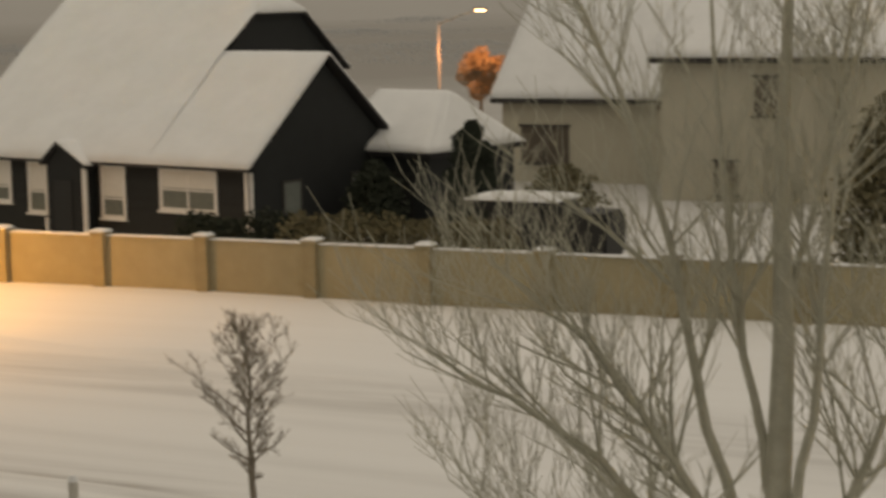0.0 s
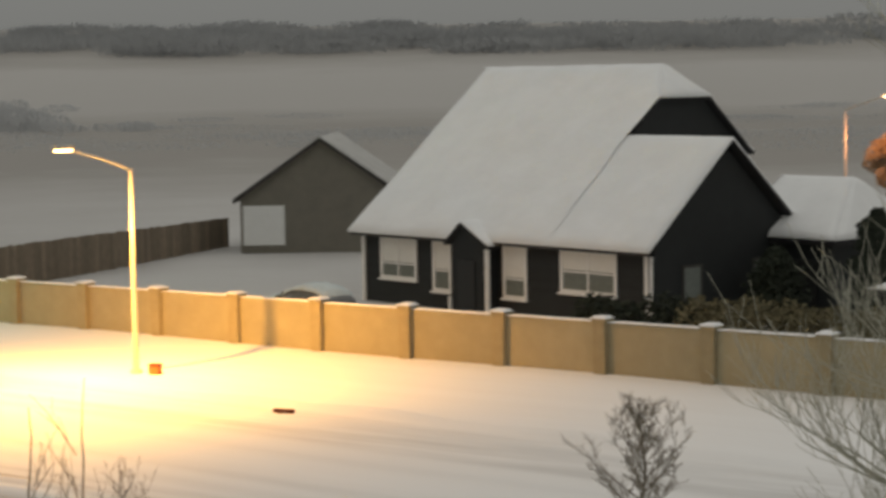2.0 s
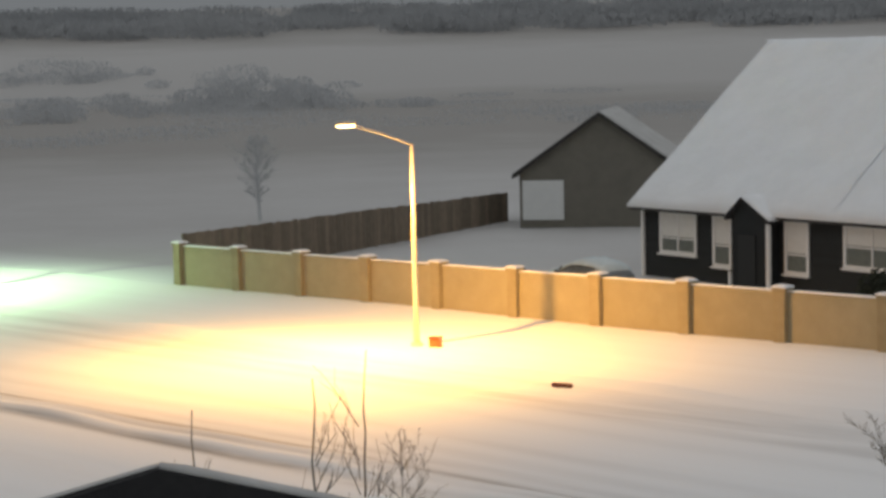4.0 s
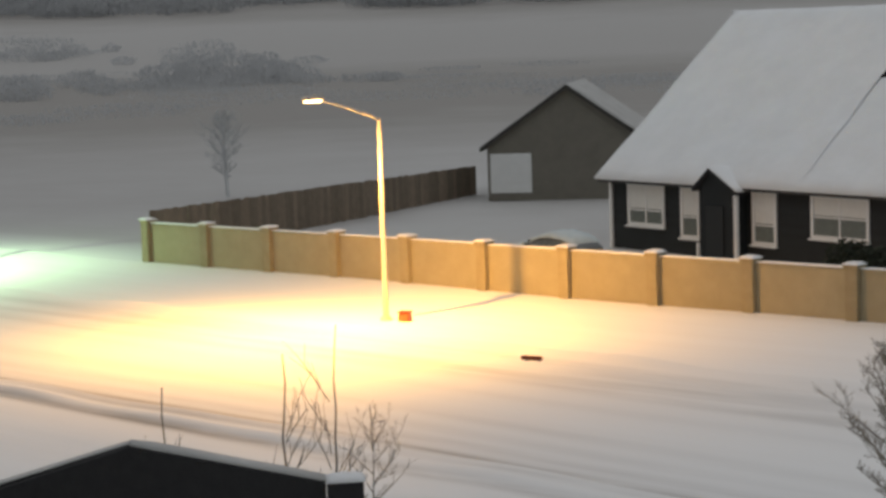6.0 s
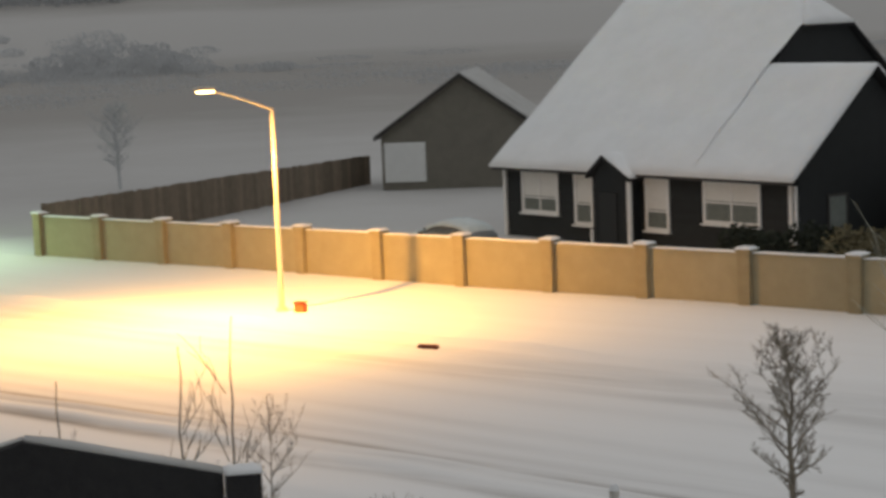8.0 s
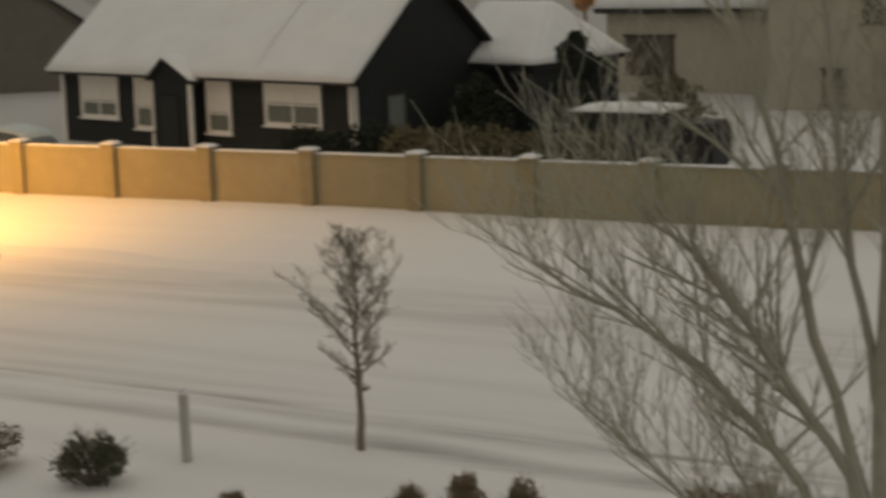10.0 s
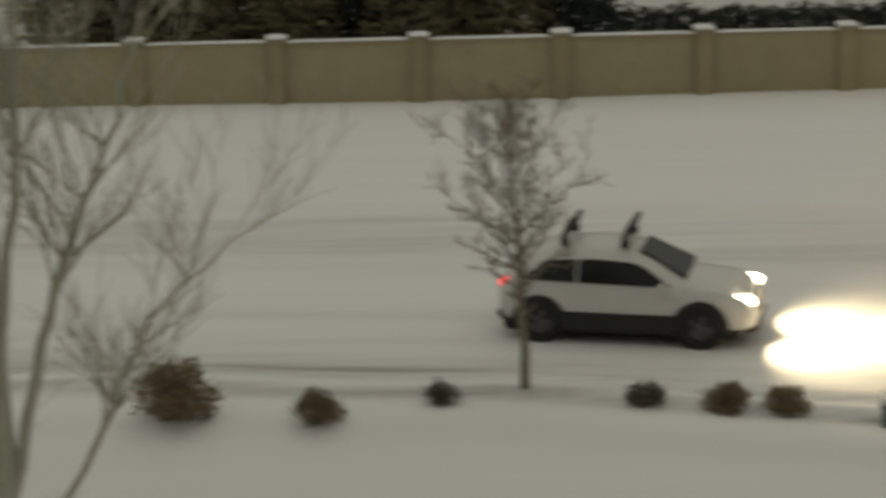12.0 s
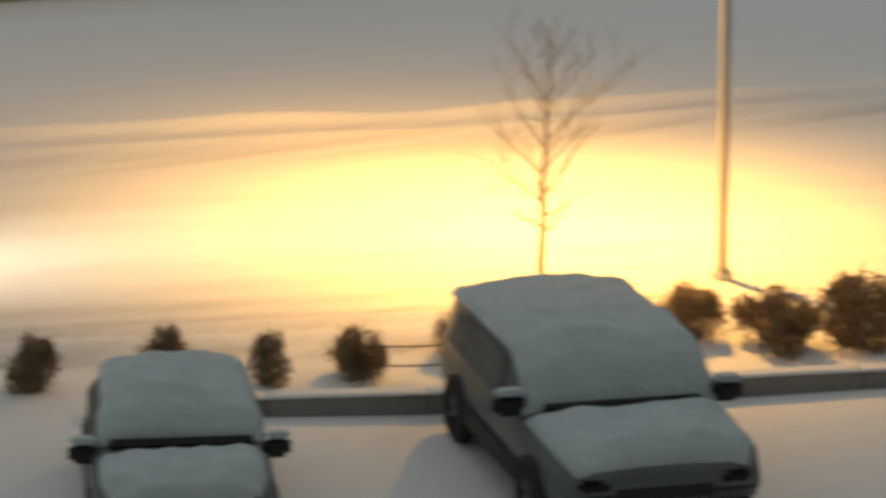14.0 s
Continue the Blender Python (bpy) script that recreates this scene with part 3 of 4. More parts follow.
# snow-topped dark trailer and low things in the yard
trailer = thing("covered_trailer", pose(-23.9, 61.8, 0, 0, 0, -3), "low dark covered trailer with snow on top", "trailer")
part("body", boxed((0, 0, 0.95), (4.3, 1.9, 1.5), 0, 0.12), M_PLASTIC, trailer)
part("hood", boxed((-1.2, 0, 1.86), (3.3, 1.9, 0.36), 0, 0.08), M_PLASTIC, trailer)
part("cover_snow", snow_slab(bmesh.new(), [(-2.9, -1.05, 2.02), (0.5, -1.05, 2.02), (0.5, 1.05, 2.02), (-2.9, 1.05, 2.02)], 0.25, 12, 10), M_SNOW, trailer, "", True)
for x in (-1.2, 1.2):
    part("wheel", tube(bmesh.new(), (x, -1.0, 0.3), (x, -0.8, 0.3), 0.3, 0.3, 12), M_TYRE, trailer)

# ---- unseen building behind the camera, added to block skylight over the car park ----
sky_block = thing("apartment_building", pose(-2, -1.6, 0), "unseen building block behind the camera that cuts skylight", "building")
part("wall", boxed((0, -6, 9), (90, 12, 18)), M_SKY_BLOCK, sky_block)
part("roof", boxed((0, -6, 18.15), (91, 13, 0.3)), M_SHINGLE, sky_block)


# ---- lamps ----
def street_lamp(name, base, head, lens, label, lean=(0, 0)):
    bx, by = base
    z0 = gz_at(bx, by)
    h = thing(name, pose(bx, by, z0, *lean), label, "street lamp", "street lamps")
    hx, hy, hz = head[0] - bx, head[1] - by, head[2] - z0
    top = hz - 0.72
    part("pole", tube(bmesh.new(), (0, 0, 0), (0, 0, top), 0.1, 0.062, 12), M_POLE, h, "", True)
    part("base_plate", tube(bmesh.new(), (0, 0, -0.05), (0, 0, 0.12), 0.2, 0.18, 12), M_POLE, h)
    arm = bmesh.new()
    pts = [Vector((hx * k, hy * k, top - 0.05 + (hz - top + 0.02) * (1 - (1 - k) ** 1.3))) for k in (0, 0.25, 0.5, 0.75, 0.9)]
    for a, b in zip(pts, pts[1:]):
        tube(arm, a, b, 0.05, 0.045, 8)
    part("arm", arm, M_POLE, h, "", True)
    ang = math.atan2(hy, hx)
    hd = boxed((hx, hy, hz + 0.03), (0.75, 0.32, 0.14), ang, 0.04)
    head_ob = part("lamp_head", hd, M_POLE, h)
    part("lens", boxed((hx, hy, hz - 0.075), (0.5, 0.26, 0.06), ang), lens, head_ob, "glowing orange lens")
    return h


street_lamp("street_lamp", (-44.25, 44.72), LAMP_A, M_LENS, "tall pale metal street lamp glowing orange over the road")
street_lamp("street_lamp", (23.2, 21.8), LAMP_B, M_LENS, "leaning metal street lamp beside a hedge, glowing orange", (-2.1, -2.8))
street_lamp("street_lamp", (-72.5, 44.72), LAMP_C, M_LENS, "tall metal street lamp further up the road")
street_lamp("street_lamp", (-43.2, 95.0), LAMP_FAR, M_LENS_FAR, "far street lamp glowing between the houses")


# ---- vegetation ----
def grow(bm, rng, p, d, length, r, depth, spread, up=0.25, min_r=0.006):
    segs = 3
    for k in range(segs):
        d = (d + Vector((rng.uniform(-1, 1), rng.uniform(-1, 1), rng.uniform(-0.5, 0.8))) * 0.12).normalized()
        q = p + d * length / segs
        r2 = r * 0.86
        tube(bm, p, q, r, r2, 5 if r > 0.03 else 3, False)
        p, r = q, r2
        if depth > 0 and k >= 0:
            for _ in range(rng.choice((1, 2))):
                side = Vector((rng.uniform(-1, 1), rng.uniform(-1, 1), rng.uniform(-0.2, 0.6))).normalized()
                nd = (d * (1 - spread) + side * spread + Vector((0, 0, up))).normalized()
                grow(bm, rng, p, nd, length * rng.uniform(0.5, 0.75), max(r * 0.55, min_r), depth - 1, spread, up, min_r)


def small_tree(name, x, y, height, seed, label, trunk_h=1.0, bark=None, r=0.06, wide=1.0, limbs=26, twigs=6, low=0.28):
    """A young bare tree: a leader through an oval crown of rising branches; wide is the crown's half width, low where it is widest."""
    rng = random.Random(seed)
    t = thing(name, pose(x, y, gz_at(x, y) - 0.05), label, "tree", "bare street trees")
    tr, cr = bmesh.new(), bmesh.new()
    p, path = Vector((0, 0, 0)), [Vector((0, 0, 0))]
    steps = 14
    for k in range(steps):
        f = k / steps
        q = p + Vector((rng.uniform(-1, 1) * 0.035, rng.uniform(-1, 1) * 0.035, height / steps))
        tube(tr, p, q, max(r * (1 - f) ** 0.9, 0.008), max(r * max(1 - f - 1 / steps, 0) ** 0.9, 0.006), 7, False)
        p = q
        path.append(p)
    part("trunk", tr, bark or M_BARK, t, "", True)

    def spray(p, d, length, rad, depth):
        segs = 4
        for k in range(segs):
            d = (d + Vector((rng.uniform(-1, 1), rng.uniform(-1, 1), rng.uniform(-0.4, 0.9))) * 0.14).normalized()
            q = p + d * length / segs
            tube(cr, p, q, rad, rad * 0.8, 4 if rad > 0.012 else 3, False)
            p, rad = q, rad * 0.8
            if depth:
                for _ in range(2 if rng.random() < twigs / 8 else 1):
                    side = Vector((rng.uniform(-1, 1), rng.uniform(-1, 1), rng.uniform(-0.3, 0.7))).normalized()
                    spray(p, (d * 0.6 + side * 0.65).normalized(), length * rng.uniform(0.28, 0.48), max(rad * 0.6, 0.004), depth - 1)

    for k in range(limbs):
        f = (k + rng.random()) / limbs
        z = trunk_h + (height * 0.93 - trunk_h) * f
        i = min(int(z / height * steps), steps - 1)
        base = path[i].lerp(path[i + 1], z / height * steps - i)
        a = k * 2.4 + rng.uniform(-0.5, 0.5)
        reach = wide * (math.sin(math.pi * min(1, 0.5 * f / low)) if f < low else math.cos(0.5 * math.pi * (f - low) / (1 - low)) ** 0.8) * rng.uniform(0.75, 1.1) + 0.12
        rise = 0.4 + 0.95 * f + rng.uniform(-0.15, 0.25)
        d = Vector((math.cos(a), math.sin(a), rise)).normalized()
        spray(base, d, reach * math.hypot(1, rise) * 0.8, max(r * 0.32 * (1 - f) + 0.005, 0.006), 3 if twigs > 5 else 2)
    part("crown", cr, bark or M_BARK, t, "bare twiggy crown")
    return t


def leaf_cloud(bm, rng, c, radii, count, size, upright=False):
    c = Vector(c)
    for _ in range(count):
        v = Vector((rng.gauss(0, 1), rng.gauss(0, 1), rng.gauss(0, 1))).normalized() * rng.uniform(0.45, 1.0) ** 0.5
        v *= 0.82 + 0.3 * noise.noise(v * 2.2 + c)
        p = c + Vector((v.x * radii[0], v.y * radii[1], v.z * radii[2]))
        s = size * rng.uniform(0.6, 1.4)
        a = Vector((rng.uniform(-1, 1), rng.uniform(-1, 1), rng.uniform(-1, 1))).normalized()
        b = a.orthogonal().normalized()
        if upright:
            turn = rng.uniform(0, 6.28)
            a, b = Vector((0, 0, 1)), Vector((math.cos(turn), math.sin(turn), 0))
        v0, v1, v2, v3 = (bm.verts.new(p + a * s), bm.verts.new(p + b * s * 0.6), bm.verts.new(p - a * s), bm.verts.new(p - b * s * 0.6))
        bm.faces.new((v0, v1, v2, v3))


def make_shrub(seed, mat, label, count=2600, size=0.036):
    rng = random.Random(seed)
    t = thing("shrub", pose(0, 0, -5), label, "shrub", "shrubs along the road")
    st = bmesh.new()
    for k in range(60):
        a, e = rng.uniform(0, 6.28), rng.uniform(0.1, 1.0)
        top = Vector((math.cos(a) * e * 1.02, math.sin(a) * e * 1.02, (1.1 - 0.55 * e * e) * rng.uniform(0.8, 1.05)))
        mid_p = top * 0.55 + Vector((rng.uniform(-0.08, 0.08), rng.uniform(-0.08, 0.08), 0.08))
        tube(st, (math.cos(a) * 0.1, math.sin(a) * 0.1, 0), mid_p, 0.016, 0.01, 4, False)
        tube(st, mid_p, top, 0.01, 0.004, 3, False)
    part("stem", st, M_BARK, t)
    lf = bmesh.new()
    leaf_cloud(lf, rng, (0, 0, 0.42), (0.85, 0.85, 0.48), count // 3, size)
    for k in range(13):
        a, e = rng.uniform(0, 6.28), rng.uniform(0.2, 0.72)
        leaf_cloud(lf, rng, (math.cos(a) * e, math.sin(a) * e, rng.uniform(0.25, 0.8) * (1.1 - 0.5 * e)), (rng.uniform(0.22, 0.4), rng.uniform(0.22, 0.4), rng.uniform(0.2, 0.32)), count // 14, size)
    part("foliage", lf, mat, t, "dry foliage")
    return t


BROWN_SHRUB, GREEN_SHRUB = "round dry brown shrub half buried in snow", "low dark green shrub half buried in snow"
SHRUBS = [make_shrub(3, M_SHRUB, BROWN_SHRUB, 3600), make_shrub(8, M_SHRUB, BROWN_SHRUB), make_shrub(5, M_GREEN_SHRUB, GREEN_SHRUB, 2000)]
PLACES = [  # x, y, radius, height, kind
    (-8.75, 25.6, 1.3, 1.05, 0), (-14.1, 25.6, 0.36, 0.55, 1), (-13.4, 26.1, 0.36, 0.65, 1), (-12.2, 25.7, 0.4, 0.8, 1),
    (-22.25, 24.8, 1.2, 1.0, 0), (-19.6, 25.1, 0.74, 0.95, 2), (-16.5, 24.4, 0.4, 0.5, 1),
    (-4.5, 26.2, 0.7, 0.85, 1), (-2.45, 25.95, 0.45, 0.5, 1), (-0.75, 26.6, 0.35, 0.4, 2), (2.1, 26.5, 0.35, 0.4, 2),
    (3.2, 26.35, 0.45, 0.42, 1), (3.95, 26.2, 0.4, 0.4, 1), (7.85, 24.6, 0.98, 0.95, 0), (9.6, 23.35, 0.3, 0.5, 2), (11.25, 22.6, 0.42, 0.85, 1),
    (12.95, 22.2, 0.42, 0.85, 1), (14.05, 21.4, 0.35, 0.8, 1), (15.3, 21.0, 0.55, 0.8, 0), (17.0, 20.9, 0.5, 0.75, 1),
    (20.6, 19.9, 0.7, 0.9, 1), (21.4, 18.9, 0.75, 1.0, 0), (22.4, 18.4, 0.8, 1.15, 1), (23.4, 18.0, 0.8, 1.1, 0), (24.6, 17.4, 0.8, 1.15, 1),
    (-6.9, 24.6, 0.5, 0.6, 1), (-10.6, 24.4, 0.55, 0.75, 1)]
for k, (x, y, r, h, kind) in enumerate(PLACES):
    s = copy_thing(SHRUBS[kind], pose(x, y, gz_at(x, y) - 0.06, 0, 0, 67 * k) @ Matrix.Diagonal((r * 1.1, r * 1.1, h * 1.05, 1)))
for s in SHRUBS:
    for o in list(s.children_recursive) + [s]:
        bpy.data.objects.remove(o)

small_tree("street_tree", -16.5, 28.4, 3.8, 11, "small bare street tree standing in the snow", 1.0, r=0.075, wide=0.85, limbs=28, twigs=6)
small_tree("street_tree", 0.42, 27.1, 4.3, 12, "small bare street tree beside the road", 1.0, r=0.075, wide=1.0, limbs=32, twigs=6, low=0.38)
small_tree("street_tree", 9.2, 24.25, 4.6, 13, "dense bare street tree beside the road", 0.95, r=0.085, wide=1.25, limbs=38, twigs=8, low=0.35)
small_tree("street_tree", 20.0, 22.6, 4.3, 14, "thin bare street tree beside the road", 0.9, r=0.06, wide=1.25, limbs=20, twigs=4, low=0.3)


def sapling(x, y, tall, seed):
    """A clump of a few upright shoots."""
    rng_ = random.Random(seed)
    t = thing("sapling", pose(x, y, gz_at(x, y) - 0.05), "thin bare sapling with a few upright shoots", "tree", "bare saplings")
    p, k = Vector((0, 0, 0)), 0
    tr = bmesh.new()
    while p.z < tall:
        q = p + Vector((rng_.uniform(-0.03, 0.04), rng_.uniform(-0.03, 0.03), 0.4))
        tube(tr, p, q, 0.035 - 0.026 * p.z / tall, 0.035 - 0.026 * q.z / tall, 5, False)
        p = q
    part("stem", tr, M_BARK, t)
    tw = bmesh.new()
    for k in range(9):
        z = tall * rng_.uniform(0.4, 0.85)
        a = rng_.uniform(0, 6.28)
        grow(tw, rng_, Vector((0, 0, z)), Vector((math.cos(a) * 0.6, math.sin(a) * 0.6, 0.8)).normalized(), tall * 0.13, 0.011, 1, 0.4)
    part("crown", tw, M_BARK, t, "few short side twigs")


sapling(-20.72, 18.83, 4.8, 21)
sapling(-20.3, 19.3, 4.9, 22)
sapling(-21.9, 17.6, 4.2, 23)
small_tree("bush_tree", -19.9, 19.6, 4.0, 24, "small bare twiggy bush", 2.2, r=0.03, wide=0.55, limbs=14, twigs=3)

# large bare tree with several stems, close to the camera
def limb(parent, rng_, points, r0, r1, twigs=9, reach=1.3):
    """A bent limb along points, with side branches that thin out."""
    twigs, reach = int(twigs * 2.4), reach * 1.15
    bm = bmesh.new()
    pts = [Vector(p) for p in points]
    fine = []
    for p, q in zip(pts, pts[1:]):
        for k in range(4):
            fine.append(p.lerp(q, k / 4) + Vector((rng_.uniform(-1, 1), rng_.uniform(-1, 1), rng_.uniform(-1, 1))) * 0.035)
    fine.append(pts[-1])
    n = len(fine) - 1
    for k in range(n):
        tube(bm, fine[k], fine[k + 1], r0 + (r1 - r0) * k / n, r0 + (r1 - r0) * (k + 1) / n, 6, False)
    for k in range(twigs):
        i = rng_.randrange(n // 3, n + 1)
        d = (fine[min(i, n)] - fine[min(i, n) - 1]).normalized()
        out = Vector((rng_.uniform(-1, 1), rng_.uniform(-0.8, 0.8), rng_.uniform(0.0, 1.0))).normalized()
        grow(bm, rng_, fine[min(i, n)], (d * 0.5 + out * 0.7).normalized(), reach * rng_.uniform(0.5, 1.0), max(0.45 * (r0 + (r1 - r0) * i / n), 0.009), 2, 0.45, 0.2, 0.005)
    return part("limb", bm, M_PALE_BARK, parent)


def big_tree():
    rng_ = random.Random(42)
    x, y = -5.45, 20.6
    t = thing("bare_tree", pose(x, y, gz_at(x, y) - 0.05, 0, 0, 15), "large bare multi-stemmed tree with pale bark", "tree")
    tr = bmesh.new()
    stem = [(0, 0, 0, 0.19), (0.02, 0.05, 1.8, 0.165), (0.0, 0.08, 3.6, 0.15), (0.06, 0.1, 5.4, 0.12), (0.02, 0.15, 7.2, 0.085), (0.1, 0.2, 9.0, 0.055), (0.08, 0.2, 10.8, 0.025)]
    for (ax, ay, az, ar), (bx, by, bz, br) in zip(stem, stem[1:]):
        tube(tr, (ax, ay, az), (bx, by, bz), ar, br, 10, False)
    part("trunk", tr, M_PALE_BARK, t, "", True)
    limb(t, rng_, [(-0.15, 0, 0.4), (-0.85, 0.0, 2.8), (-1.95, 0.1, 4.1), (-2.95, 0.2, 4.7), (-3.7, 0.3, 5.15)], 0.085, 0.015, 10, 1.2)
    limb(t, rng_, [(-0.1, 0.1, 0.8), (-0.35, 0.1, 2.9), (-1.3, 0.0, 4.4), (-2.0, -0.1, 5.4), (-2.9, 0.0, 6.1)], 0.095, 0.015, 11, 1.3)
    limb(t, rng_, [(-0.05, 0.0, 2.2), (-0.75, 0.2, 4.4), (-1.15, 0.3, 6.4), (-1.75, 0.3, 8.2), (-2.4, 0.4, 9.6)], 0.08, 0.015, 12, 1.4)
    limb(t, rng_, [(0.0, 0.1, 3.4), (-0.35, 0.2, 5.2), (-0.6, 0.1, 7.2), (-0.75, 0.2, 9.6)], 0.065, 0.015, 10, 1.3)
    limb(t, rng_, [(0.1, 0, 1.2), (0.55, 0.0, 3.0), (0.95, 0.1, 4.2), (1.5, 0.0, 5.4), (1.9, 0.1, 6.8)], 0.075, 0.014, 11, 1.3)
    limb(t, rng_, [(0.05, 0.1, 2.6), (0.35, -0.2, 4.6), (0.5, -0.3, 6.6), (0.9, -0.3, 9.0)], 0.07, 0.015, 11, 1.3)
    limb(t, rng_, [(-0.2, -0.1, 0.2), (-1.3, -0.2, 1.8), (-2.3, -0.2, 2.9), (-3.2, -0.3, 3.7)], 0.05, 0.012, 9, 1.0)
    limb(t, rng_, [(0.15, -0.1, 0.2), (1.1, -0.2, 2.0), (1.7, -0.2, 3.2), (2.6, -0.2, 4.0)], 0.05, 0.012, 9, 1.0)
    limb(t, rng_, [(-0.2, -0.3, 0.1), (-0.7, -0.4, 1.6), (-1.5, -0.5, 3.0), (-1.9, -0.5, 3.9)], 0.035, 0.01, 8, 0.9)
    limb(t, rng_, [(0.03, 0.15, 5.6), (0.5, 0.3, 7.2), (0.85, 0.3, 9.6)], 0.05, 0.012, 9, 1.2)
    return t


big_tree()
for sx, sy, sh, seed in ((-6.3, 19.2, 4.6, 51), (-5.2, 18.6, 4.4, 52)):
    small_tree("twiggy_shrub", sx, sy, sh, seed, "tall bare twiggy shrub beside the large tree", 0.5, M_PALE_BARK, 0.03, 0.9, 18, 3)


# dark evergreen screen and trees behind the fence
def evergreen(x, y, h, r, seed, mat, name="evergreen_tree", label="dark evergreen tree dusted with snow"):
    rng = random.Random(seed)
    t = thing(name, pose(x, y, gz_at(x, y) - 0.1), label, "tree")
    part("trunk", tube(bmesh.new(), (0, 0, 0), (0, 0, h * 0.9), 0.14, 0.03, 8), M_BARK, t)
    bm = bmesh.new()
    n = int(h * 3)
    for k in range(n):
        f = k / n
        z = 0.35 + f * (h - 0.5)
        rr = r * (1 - f ** 2.2) ** 0.6 * rng.uniform(0.75, 1.1) + 0.12
        leaf_cloud(bm, rng, (rng.uniform(-0.15, 0.15), rng.uniform(-0.15, 0.15), z), (rr, rr, 0.45), 420, 0.1)
    part("foliage", bm, mat, t)
    return t


for k, (x, y, h, r) in enumerate(((-28.6, 65.6, 4.5, 1.2), (-32.6, 65.8, 3.0, 1.3), (-27.6, 72.0, 2.4, 1.9), (-11.6, 55.9, 6.2, 2.2), (-9.9, 56.6, 5.8, 2.2), (-8.3, 55.6, 6.4, 2.2), (-6.6, 56.4, 5.6, 2.1), (-5.2, 55.5, 6.0, 2.1), (-3.7, 56.1, 5.4, 2.0),
                                  (-2.2, 55.2, 5.0, 2.0), (-0.7, 56.0, 5.2, 2.0), (0.8, 55.4, 4.8, 1.9), (2.6, 55.6, 4.4, 1.8))):
    evergreen(x, y, h, r, 100 + k, M_GREEN if k < 2 or k % 4 == 0 else M_BROWN_HEDGE)


def hedge_row(name, x0, x1, y, h, seed, mat, label, slope=0.0):
    rng = random.Random(seed)
    t = thing(name, pose(0, 0, 0), label, "hedge", kind="stuff")
    bm = bmesh.new()
    n = int(abs(x1 - x0) * 1.6)
    for k in range(n):
        x = x0 + (x1 - x0) * (k + 0.5) / n
        yy = y + slope * (x - x0)
        leaf_cloud(bm, rng, (x, yy + rng.uniform(-0.3, 0.3), h * 0.5), (0.8, 0.8, h * 0.5 * rng.uniform(0.8, 1.1)), 800, 0.075)
    part("foliage", bm, mat, t)
    return t


# a tree that kept its dry leaves, lit by the far lamp
leafy = thing("leafy_tree", pose(-41.7, 97.0, 0), "tree with dry orange leaves under a street lamp", "tree")
part("trunk", tube(bmesh.new(), (0, 0, 0), (0, 0, 4.0), 0.16, 0.08, 8), M_BARK, leafy)
lb, lr = bmesh.new(), random.Random(90)
for k in range(34):
    a, e = lr.uniform(0, 6.28), lr.uniform(0.1, 1.25)
    leaf_cloud(lb, lr, (math.cos(a) * e, math.sin(a) * e * 0.8, 4.5 + lr.uniform(-1.3, 1.3) * (1.1 - 0.5 * e)), (0.5, 0.5, 0.42), 180, 0.07)
part("foliage", lb, M_DRY_LEAF, leafy, "dry orange leaves")

hedge_row("yard_hedge", -35.2, -31, 56.6, 2.1, 64, M_GREEN, "dark green hedge beside the house")
hedge_row("yard_hedge", -31, -23.4, 56.2, 2.3, 61, M_BROWN_HEDGE, "low dark brown hedge along the inside of the fence")
hedge_row("yard_hedge", 4, 22, 57.0, 1.9, 63, M_GREEN, "dark green hedge behind the fence")

# scrub on the far fields and the hillside wood, with haze in their colour
def far_scrub(name, spots, mat, label, size, seed):
    rng = random.Random(seed)
    bm = bmesh.new()
    for x, y, r, h, count in spots:
        leaf_cloud(bm, rng, (x, y, gz_at(x, y) + h * 0.45), (r, r, h * 0.6), count, size, True)
    ob = link(name, bm, mat)
    return tagged(ob, label, "trees", kind="stuff")


rng = random.Random(77)
wood = []
for k in range(170):
    az, d = rng.uniform(-62, 2), rng.uniform(830, 960)
    wood.append((d * math.sin(radians(az)), d * math.cos(radians(az)), rng.uniform(20, 45), rng.uniform(6, 11), 1100))
far_scrub("hillside_wood", wood, M_FAR_FOG, "bare wood along the far hillside, greyed for mist", 0.75, 5)
scrub = []
for az, d, r, h in ((-50.6, 380, 8, 6), (-49.7, 370, 7, 7), (-48.9, 385, 8, 8), (-48.0, 375, 7, 6), (-47.4, 380, 5, 5), (-54.9, 560, 14, 9), (-53.9, 570, 12, 8), (-55.0, 330, 7, 5), (-58, 340, 10, 7), (-49.5, 520, 10, 8)):
    cx, cy = d * math.sin(radians(az)), d * math.cos(radians(az))
    scrub.append((cx, cy, r, h * 0.85, 1100))
    for k in range(6):
        scrub.append((cx + rng.gauss(0, 14), cy + rng.gauss(0, 14), rng.uniform(3, 7), rng.uniform(1.5, 4), 260))
far_scrub("field_scrub", scrub, M_FAR_WOOD, "scrub on the snowy field, paled for haze", 0.26, 6)
lone = []
for k in range(60):
    az, d = rng.uniform(-60, -20), rng.uniform(230, 460)
    lone.append((d * math.sin(radians(az)), d * math.cos(radians(az)), rng.uniform(8, 22), rng.uniform(0.5, 1.3), 420))
far_scrub("field_scrub", lone, M_FAR_WOOD, "low brush scattered on the field, paled for haze", 0.17, 7)
small_tree("field_tree", -87.0, 75.4, 5.0, 31, "bare tree at the edge of the field, paled for haze", 1.0, M_FAR_WOOD, 0.12, 1.3, 34, 8)


